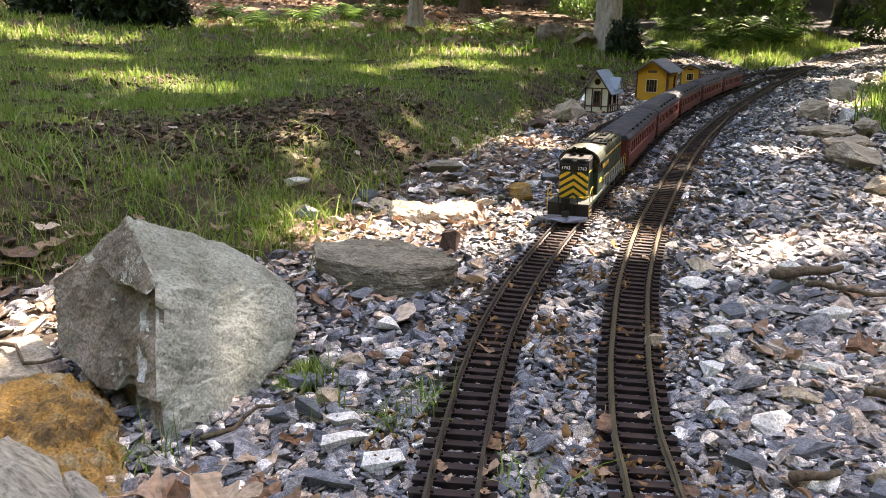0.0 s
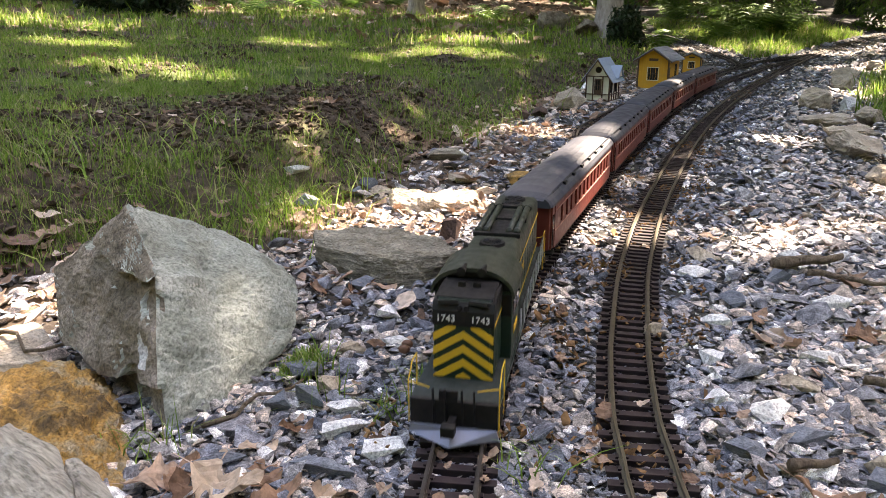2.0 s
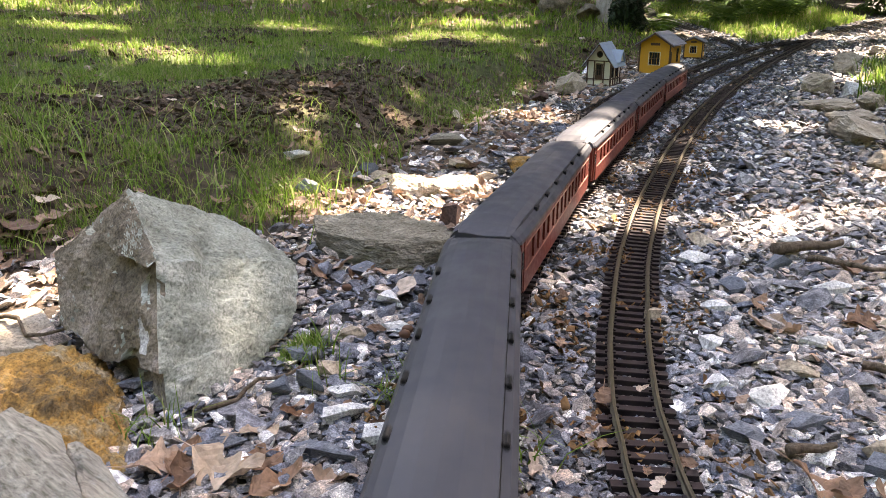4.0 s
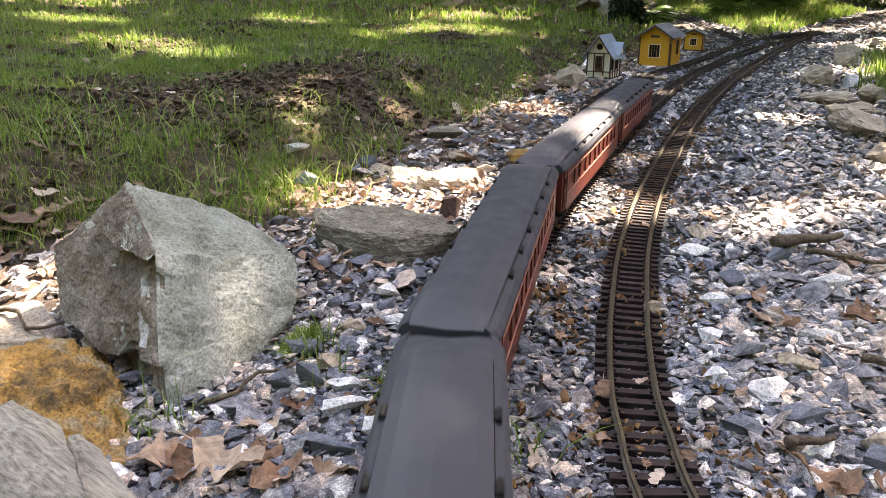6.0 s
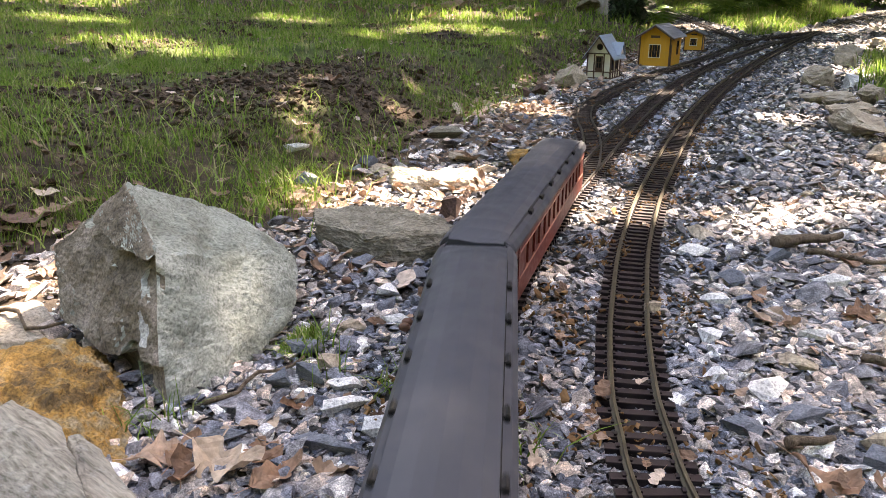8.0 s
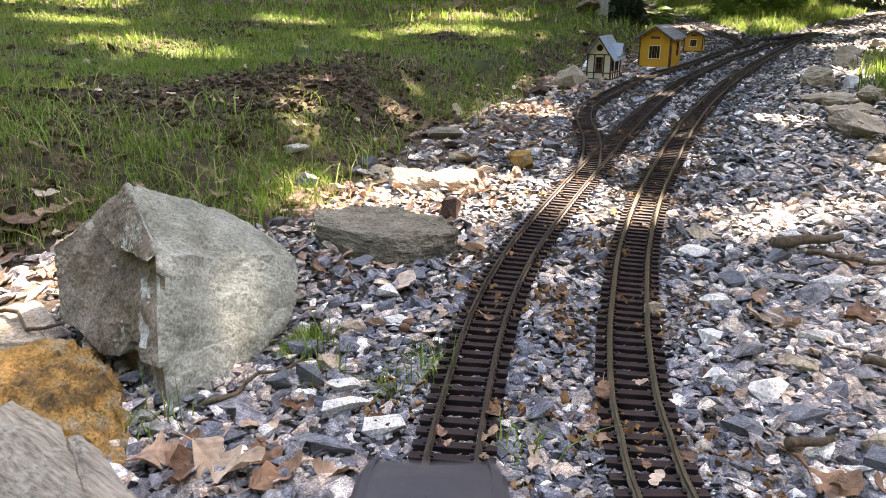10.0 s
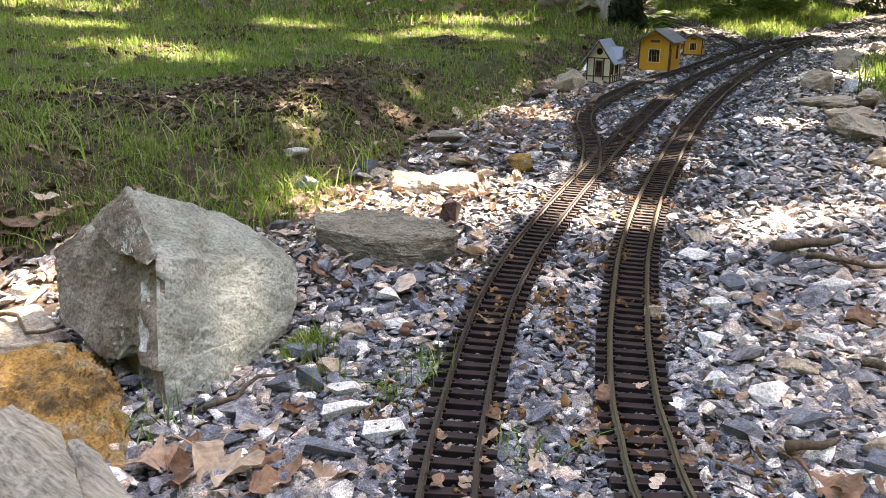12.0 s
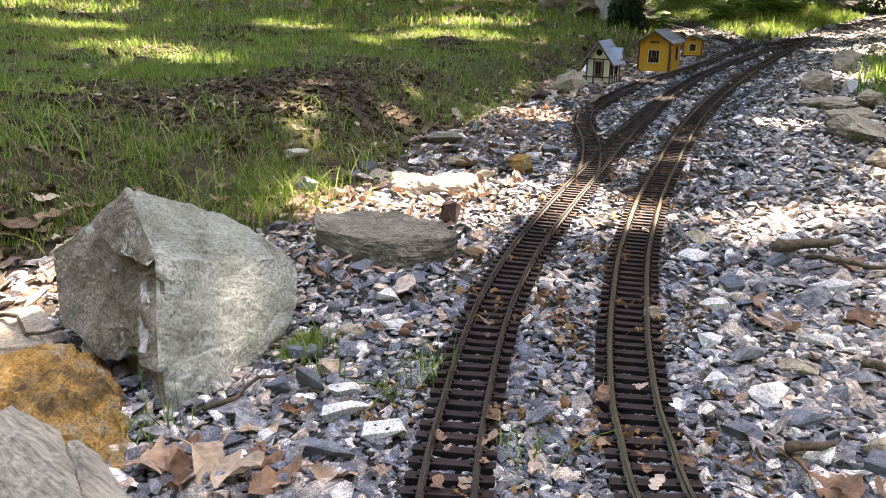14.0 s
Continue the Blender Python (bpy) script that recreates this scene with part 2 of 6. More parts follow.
RUST_ROCK = stone_mat("rusty brown stone", [(0.30, (0.035, 0.026, 0.018)), (0.42, (0.16, 0.10, 0.04)), (0.52, (0.36, 0.205, 0.06)), (0.60, (0.28, 0.21, 0.115)), (0.72, (0.40, 0.34, 0.27)), (0.85, (0.50, 0.44, 0.37))], 0.045, 0.003, bump=0.9, depth=0.004)
PLANK_ROCK = stone_mat("layered grey-tan slab", [(0.3, (0.11, 0.095, 0.07)), (0.5, (0.25, 0.225, 0.175)), (0.75, (0.40, 0.36, 0.29))], 0.05, 0.004, (0.6, 1, 7), 1.0, 0.85, 0.007)
WARM_GREY = stone_mat("warm grey stone", [(0.28, (0.15, 0.135, 0.115)), (0.48, (0.29, 0.27, 0.235)), (0.65, (0.36, 0.32, 0.26)), (0.82, (0.47, 0.42, 0.35))], 0.05, 0.003, (1, 1, 1), 1.0, 0.85, 0.004)
BROWN_ROCK = stone_mat("dark red-brown stone", [(0.3, (0.06, 0.035, 0.03)), (0.6, (0.13, 0.08, 0.065)), (0.8, (0.2, 0.13, 0.1))], 0.03, 0.004)
TIE_MAT = painted("brown-black plastic", (0.024, 0.0165, 0.019), 0.42, 0.16, 0.012, dust=(0.13, 0.09, 0.075))
RAIL_MAT = painted("tarnished dark rail", (0.070, 0.060, 0.053), 0.42, 0.5, 0.02, 0.5, dust=(0.045, 0.035, 0.03))
BRASS_RAIL = painted("weathered olive brass rail", (0.115, 0.097, 0.066), 0.42, 0.5, 0.03, 0.5, dust=(0.06, 0.045, 0.035))
GRASS = leafy("grass blade", [(0.0, (0.10, 0.19, 0.025)), (0.45, (0.19, 0.33, 0.045)), (0.75, (0.30, 0.42, 0.09)), (0.90, (0.38, 0.35, 0.16)), (1.0, (0.48, 0.42, 0.25))], 0.5, 0.4)
FERN = leafy("fern frond", [(0.0, (0.07, 0.15, 0.03)), (1.0, (0.16, 0.27, 0.06))], 0.5, 0.4)
CANOPY = leafy("tree leaf", [(0.0, (0.06, 0.11, 0.025)), (1.0, (0.12, 0.18, 0.045))], 0.5, 0.2)
DARK_LEAF = leafy("dark evergreen leaf", [(0.0, (0.012, 0.03, 0.012)), (0.8, (0.03, 0.06, 0.022)), (1.0, (0.10, 0.13, 0.10))], 0.4, 0.1)
DEAD = leafy("dead brown leaf", [(0.0, (0.10, 0.055, 0.035)), (0.35, (0.24, 0.145, 0.095)), (0.7, (0.40, 0.275, 0.20)), (1.0, (0.62, 0.50, 0.41))], 0.6, 0.15)
DEAD_BIG = leafy("large dead oak leaf", [(0.0, (0.20, 0.105, 0.06)), (0.4, (0.34, 0.205, 0.135)), (0.8, (0.44, 0.295, 0.21)), (1.0, (0.56, 0.43, 0.32))], 0.6, 0.15, 0.3, True)
SOIL = stone_mat("dark crumbly soil", [(0.34, (0.020, 0.014, 0.010)), (0.52, (0.072, 0.050, 0.034)), (0.70, (0.20, 0.14, 0.095))], 0.03, 0.004, rough=1.0)
BIRCH = bark("pale grey bark", (0.16, 0.13, 0.11), (0.46, 0.42, 0.38))
OAK = bark("brown bark", (0.05, 0.035, 0.025), (0.2, 0.14, 0.10))
TWIG = bark("dry twig", (0.10, 0.07, 0.05), (0.28, 0.21, 0.15), 0.006)


# ---- building helpers ----
def mesh_of(name, bm, mat, shade=False):
    me = bpy.data.meshes.new(name)
    bm.normal_update()
    bm.to_mesh(me)
    bm.free()
    me.materials.append(mat)
    if shade:
        me.polygons.foreach_set("use_smooth", [True] * len(me.polygons))
    return me


def part(name, bm, mat, parent=None, label="", shade=False):
    ob = new(name, mesh_of(name, bm, mat, shade))
    ob.parent = parent
    return tagged(ob, label)


def thing(name, label, category, group="", m=None):
    ob = tagged(new(name), label, category, group)
    ob.empty_display_size = 0.05
    if m is not None:
        ob.matrix_world = m
    return ob


def box(bm, x0, x1, y0, y1, z0, z1, bevel=0.0, m=None):
    r = bmesh.ops.create_cube(bm, size=1)
    bmesh.ops.transform(bm, matrix=Matrix.Translation(((x0 + x1) / 2, (y0 + y1) / 2, (z0 + z1) / 2)) @ Matrix.Diagonal((x1 - x0, y1 - y0, z1 - z0, 1)), verts=r["verts"])
    vs = r["verts"]
    if bevel:
        es = list({e for v in vs for e in v.link_edges})
        out = bmesh.ops.bevel(bm, geom=es, offset=bevel, segments=2, affect="EDGES", profile=0.6)
        vs = list({v for f in out["faces"] for v in f.verts} | {v for v in vs if v.is_valid})
    if m is not None:
        bmesh.ops.transform(bm, matrix=m, verts=vs)
    return bm


def boxed(*a, **k):
    return box(bmesh.new(), *a, **k)


def rod(bm, a, b, r, r2=None, seg=8):
    a, b = Vector(a), Vector(b)
    m = Matrix.Translation((a + b) / 2) @ (b - a).to_track_quat("Z", "Y").to_matrix().to_4x4()
    bmesh.ops.create_cone(bm, cap_ends=True, segments=seg, radius1=r, radius2=r if r2 is None else r2, depth=(b - a).length, matrix=m)
    return bm


def slab(bm, outline, lo, hi, axis="x"):
    """A flat outline given thickness along an axis. Outline points are the two other coordinates in order."""
    def put(u, v, w):
        return {"x": (w, u, v), "y": (u, w, v), "z": (u, v, w)}[axis]
    a = [bm.verts.new(put(u, v, lo)) for u, v in outline]
    b = [bm.verts.new(put(u, v, hi)) for u, v in outline]
    n = len(a)
    for i in range(n):
        bm.faces.new((a[i], a[(i + 1) % n], b[(i + 1) % n], b[i]))
    bm.faces.new(a[::-1])
    bm.faces.new(b)
    bmesh.ops.recalc_face_normals(bm, faces=bm.faces)
    return bm


def loft(bm, rings, closed=True, caps=True):
    vs = [[bm.verts.new(p) for p in ring] for ring in rings]
    n = len(vs[0])
    for a, b in zip(vs, vs[1:]):
        for i in range(n if closed else n - 1):
            bm.faces.new((a[i], a[(i + 1) % n], b[(i + 1) % n], b[i]))
    if caps:
        bm.faces.new(vs[0][::-1])
        bm.faces.new(vs[-1])
    bmesh.ops.recalc_face_normals(bm, faces=bm.faces)
    return bm


def rough_stone(seed, corners=13, flat=0.6, cuts=1, rough=0.10, step=0.35):
    """An angular stone about 2 across, from the hull of random corners, then broken up finer."""
    rnd = random.Random(seed)
    bm = bmesh.new()
    for _ in range(corners):
        v = Vector((rnd.gauss(0, 1), rnd.gauss(0, 1), rnd.gauss(0, 1))).normalized() * rnd.uniform(0.85, 1.1)
        bm.verts.new((v.x, v.y, v.z * flat))
    hull(bm)
    return broken(bm, cuts, rough, step, seed) if cuts else bm


def hull(bm):
    bmesh.ops.convex_hull(bm, input=bm.verts[:])
    for v in [v for v in bm.verts if not v.link_faces]:
        bm.verts.remove(v)
    return bm


def broken(bm, cuts, rough, step, seed, bevel=0):
    """Rounds the edges a little and roughens the faces of a stone."""
    for _ in range(cuts):
        bmesh.ops.triangulate(bm, faces=bm.faces)
        bmesh.ops.subdivide_edges(bm, edges=bm.edges[:], cuts=1, use_grid_fill=True)
    bmesh.ops.triangulate(bm, faces=bm.faces)
    for _ in range(bevel):
        bmesh.ops.smooth_vert(bm, verts=bm.verts[:], factor=0.5, use_axis_x=True, use_axis_y=True, use_axis_z=True)
    bm.normal_update()
    for v in bm.verts:
        k = v.co / step + Vector((seed * 3.1, 0, 0))
        v.co += v.normal * rough * (noise.noise(k) + 0.55 * noise.noise(k * 2.3) + 0.35 * noise.noise(k * 5.1) + 0.2 * noise.noise(k * 11))
    return bm


def raw_mesh(name, verts, faces_tri, mat, kind="stuff", label="", category="", shade=False):
    me = bpy.data.meshes.new(name)
    me.vertices.add(len(verts))
    me.vertices.foreach_set("co", np.ascontiguousarray(verts, np.float32).ravel())
    n, w = faces_tri.shape
    me.loops.add(n * w)
    me.polygons.add(n)
    me.loops.foreach_set("vertex_index", np.ascontiguousarray(faces_tri, np.int32).ravel())
    me.polygons.foreach_set("loop_start", np.arange(0, n * w, w, dtype=np.int32))
    me.update(calc_edges=True)
    me.materials.append(mat)
    me.polygons.foreach_set("use_smooth", [shade] * n)
    ob = new(name, me)
    return tagged(ob, label, category, "", kind)


def arrays(bm):
    bmesh.ops.triangulate(bm, faces=bm.faces)
    bm.verts.index_update()
    v = np.array([q.co[:] for q in bm.verts])
    f = np.array([[q.index for q in p.verts] for p in bm.faces])
    bm.free()
    return v, f


def scatter(protos, pos, size, turn, which, tilt=0.25, rng=None):
    """Copies of the prototype meshes, joined: arrays of points and triangles."""
    vs, fs, n = [], [], 0
    tx, ty = rng.normal(0, tilt, len(pos))[:, None], rng.normal(0, tilt, len(pos))[:, None]
    c, s = np.cos(turn)[:, None], np.sin(turn)[:, None]
    for k, (v, f) in enumerate(protos):
        m = np.nonzero(which == k)[0]
        if not len(m):
            continue
        w = v[None] * size[m][:, None, :]
        a, b, h = w[..., 0], w[..., 1], w[..., 2]
        a, b, h = a, b - tx[m] * h, h + tx[m] * b + ty[m] * a
        w = np.stack([c[m] * a - s[m] * b, s[m] * a + c[m] * b, h], -1) + pos[m][:, None, :]
        vs.append(w.reshape(-1, 3))
        fs.append((f[None] + (np.arange(len(m)) * len(v))[:, None, None]).reshape(-1, 3) + n)
        n += len(m) * len(v)
    return np.vstack(vs), np.vstack(fs)


# ---- the ground ----
def build_ground():
    u = np.linspace(-1, 1, 330)
    gx = 0.5 + 2.2 * np.sinh(u * 3.9) / math.sinh(3.9) * 27
    v = np.linspace(-1, 1, 360)
    gy = 1.8 + 2.4 * np.sinh(v * 3.8) / math.sinh(3.8) * 26
    X, Y = np.meshgrid(gx, gy)
    x, y = X.ravel(), Y.ravel()
    z = terrain(x, y)
    nx, ny = len(gx), len(gy)
    i = (np.arange(ny - 1)[:, None] * nx + np.arange(nx - 1)[None, :]).ravel()
    ob = raw_mesh("ground", np.c_[x, y, z], np.c_[i, i + 1, i + nx + 1, i + nx], EARTH, "structure",
                  "dark soil, gravel bed and grass bank in open woodland", "ground", True)
    d, e = beside(FOOT, x, y), -beside(EDGE, x, y)
    far = np.hypot(x, y)
    gravel = (1 - smooth(-0.06, 0.02, d)) * (1 - smooth(-0.1, 0.25, e)) * (1 - 0.6 * smooth(20, 30, far))
    litter = np.clip(0.25 + 0.6 * vnoise(x, y, 0.5, 9) + 0.4 * vnoise(x, y, 0.13, 8), 0, 1) * smooth(-0.5, -0.1, d) * (1 - smooth(0.05, 0.25, d))
    litter = np.maximum(litter, smooth(8.0, 13, far) * smooth(0.5, 1.0, np.maximum(d, e)) * np.clip(0.7 + 0.8 * vnoise(x, y, 1.5, 4), 0, 1))
    grass = np.clip(0.10 + 0.9 * vnoise(x, y, 0.55, 6) + 0.3 * vnoise(x, y, 0.15, 7), 0, 0.75) * np.maximum(smooth(0.1, 0.4, d), smooth(0.1, 0.3, e)) * (1 - smooth(9, 14, far))
    for n, a in (("gravel", gravel), ("litter", litter), ("grass", grass)):
        ob.data.attributes.new(n, "FLOAT", "POINT").data.foreach_set("value", np.ascontiguousarray(a, np.float32))
    return ob


build_ground()


# ---- tracks ----
GAUGE = 0.0475
RAIL = [(-0.0036, -0.0084), (0.0036, -0.0084), (0.0036, -0.0074), (0.0008, -0.0062), (0.0008, -0.0028), (0.0018, -0.0022), (0.0018, -0.0003), (0.0013, 0.0),
        (-0.0013, 0.0), (-0.0018, -0.0003), (-0.0018, -0.0022), (-0.0008, -0.0028), (-0.0008, -0.0062), (-0.0036, -0.0074)]


def normals(line):
    t = np.gradient(line, axis=0)
    t /= np.linalg.norm(t, axis=1)[:, None]
    return t, np.c_[-t[:, 1], t[:, 0]]


def rail_mesh(line, side):
    t, n = normals(line)
    c = line + n * side * GAUGE / 2
    rings = [[(c[i, 0] + n[i, 0] * u, c[i, 1] + n[i, 1] * u, w + grade(*c[i])) for u, w in RAIL] for i in range(len(c))]
    return loft(bmesh.new(), rings)


def tie_shape():
    bm = boxed(-0.0052, 0.0052, -0.0415, 0.0415, -0.0115, -0.0086, 0.0007)
    box(bm, -0.0046, 0.0046, -0.0405, 0.0405, -0.0215, -0.0112)
    for s in (-1, 1):
        for k in (-1, 1):
            y = s * GAUGE / 2 + k * 0.0046
            box(bm, -0.0030, 0.0030, y - 0.0018, y + 0.0018, -0.0092, -0.0064)
    return bm


TIE_MESH = mesh_of("tie", tie_shape(), TIE_MAT)


def build_track(name, line, label, near, skip=None, metal=None):
    top = thing(name, label, "railway track", "garden railway tracks")
    for s in (-1, 1):
        part("rail", rail_mesh(line[::3] if near else line[::6], s), metal or RAIL_MAT, top, "tarnished brass rail")
    t, n = normals(line)
    rnd = random.Random(len(line))
    rest = []
    for i in range(0, len(line), 2):
        x, y = line[i]
        if skip is not None and skip(x, y):
            continue
        m = Matrix.Translation((x, y, grade(x, y) + rnd.uniform(-0.0008, 0.0004))) @ Matrix.Rotation(math.atan2(t[i, 1], t[i, 0]) + rnd.gauss(0, 0.012), 4, "Z")
        if near and near[0] < y < near[1]:
            ob = new("tie", TIE_MESH)
            ob.parent = top
            ob.matrix_basis = m
        else:
            rest.append(m)
    if rest:
        v, f = arrays(tie_shape())
        vv = np.vstack([(np.c_[v, np.ones(len(v))] @ np.array(m).T)[:, :3] for m in rest])
        ff = np.vstack([f + len(v) * k for k in range(len(rest))])
        ob = raw_mesh("tie", vv, ff, TIE_MAT, "stuff")
        ob.parent = top
    return top


build_track("main_track", MAIN, "curved garden railway track with brown ties in gravel", (0.3, 5.0))
build_track("loop_track", LOOP, "curved garden railway track with tarnished rails beside main track", (0.3, 5.0), None, BRASS_RAIL)
build_track("siding_track", SIDING, "short curved siding track beside small model houses", (1.7, 5.0),
            lambda x, y: gap(MAIN, x, y)[0] < 0.035 or gap(LOOP, x, y)[0] < 0.06)
build_track("branch_track", BRANCH, "distant branch track running into the woods", None, lambda x, y: gap(SIDING, x, y)[0] < 0.06)


# ---- the train ----
GREEN = painted("dark green enamel", (0.012, 0.030, 0.019), 0.40, 0.10, 0.02, dust=(0.10, 0.095, 0.07))
OLIVE = painted("dusty dark olive enamel", (0.030, 0.036, 0.025), 0.5, 0.25, 0.02, dust=(0.09, 0.085, 0.065))
BLACK = painted("black plastic", (0.006, 0.006, 0.007), 0.55, 0.06, 0.015)
YELLOW = painted("yellow paint", (0.72, 0.43, 0.035), 0.45, 0.2, 0.01)
WHITE = painted("white paint", (0.78, 0.78, 0.76), 0.5, 0.1, 0.01)
STEEL = painted("grey-blue brushed metal", (0.20, 0.215, 0.28), 0.42, 0.35, 0.015, 0.3)
GREY = painted("pale grey paint", (0.42, 0.45, 0.47), 0.5, 0.25, 0.012)
TUSCAN = painted("dark red-brown coach paint", (0.135, 0.026, 0.018), 0.42, 0.16, 0.02, dust=(0.22, 0.12, 0.09))
TUSCAN_LIGHT = painted("worn pinkish lining", (0.40, 0.20, 0.15), 0.5, 0.2, 0.01)
ROOF = painted("dark blue-grey coach roof", (0.050, 0.053, 0.066), 0.46, 0.25, 0.05, dust=(0.085, 0.085, 0.09))
BLIND = painted("drawn window blind", (0.34, 0.24, 0.15), 0.6, 0.4, 0.02)
GLASS, _t, _b = material("dark window glass", 0.08)
_b.inputs["Base Color"].default_value = (0.02, 0.018, 0.016, 1)
SHINE = painted("dull steel wheel", (0.12, 0.10, 0.09), 0.4, 0.5, 0.01, 0.8)


def wheel_shape(bm, x, y, r):
    s = 1 if y > 0 else -1
    rod(bm, (x, y - 0.003 * s, r), (x, y + 0.003 * s, r), r, seg=20)
    rod(bm, (x, y - 0.005 * s, r), (x, y - 0.003 * s, r), r + 0.0022, seg=20)
    rod(bm, (x, y + 0.003 * s, r), (x, y + 0.0045 * s, r), r * 0.35, seg=10)
    return bm


def truck(parent, x0, base, r, y, deep):
    """A bogie: two sideframes with springs, two axles with their wheels."""
    tr = part("truck", boxed(x0 - 0.012, x0 + 0.012, -y + 0.002, y - 0.002, r - 0.004, deep, 0.001), BLACK, parent)
    for s in (-1, 1):
        bm = bmesh.new()
        a, b = (s * y - 0.003, s * y + 0.003)
        lo, hi = min(a, b), max(a, b)
        slab(bm, [(x0 - base / 2 - 0.012, r - 0.003), (x0 - base / 2 + 0.012, r - 0.006), (x0 - 0.018, r - 0.009), (x0 + 0.018, r - 0.009), (x0 + base / 2 - 0.012, r - 0.006),
                  (x0 + base / 2 + 0.012, r - 0.003), (x0 + base / 2 + 0.012, r + 0.006), (x0 + 0.02, r + 0.010), (x0 - 0.02, r + 0.010), (x0 - base / 2 - 0.012, r + 0.006)], lo, hi, "y")
        for k in (-1, 1):
            box(bm, x0 + k * base / 2 - 0.006, x0 + k * base / 2 + 0.006, lo - 0.002, hi + 0.002, r - 0.006, r + 0.006, 0.001)
            rod(bm, (x0 + k * 0.010, s * (y + 0.003), r - 0.007), (x0 + k * 0.010, s * (y + 0.003), r + 0.007), 0.004)
        part("sideframe", bm, BLACK, tr)
        for k in (-1, 1):
            part("wheel", wheel_shape(bmesh.new(), x0 + k * base / 2, s * GAUGE / 2 * 1.0, r), SHINE, tr, "dull steel wheel", True)
    for k in (-1, 1):
        part("axle", rod(bmesh.new(), (x0 + k * base / 2, -y, r), (x0 + k * base / 2, y, r), 0.003), BLACK, tr)
    return tr


def coupler(parent, x, s):
    bm = boxed(min(x, x + s * 0.022), max(x, x + s * 0.022), -0.004, 0.004, 0.018, 0.026, 0.001)
    box(bm, min(x + s * 0.016, x + s * 0.028), max(x + s * 0.016, x + s * 0.028), -0.008, 0.006, 0.016, 0.028, 0.002)
    return part("coupler", bm, BLACK, parent)


def roof_ring(x, drop, half, eave=0.104):
    """Clerestory-like coach roof profile across y."""
    pts = [(half, eave), (half * 0.99, eave + 0.004), (half * 0.90, eave + 0.0105), (half * 0.76, eave + 0.0145), (half * 0.755, eave + 0.0185 - drop * 0.004),
           (half * 0.55, eave + 0.0228 - drop * 0.006), (half * 0.28, eave + 0.0255 - drop * 0.008), (0, eave + 0.0265 - drop * 0.009)]
    full = pts + [(-a, b) for a, b in pts[-2::-1]] + [(-half + 0.004, eave - 0.001), (half - 0.004, eave - 0.001)]
    return [(x, a, b) for a, b in full]


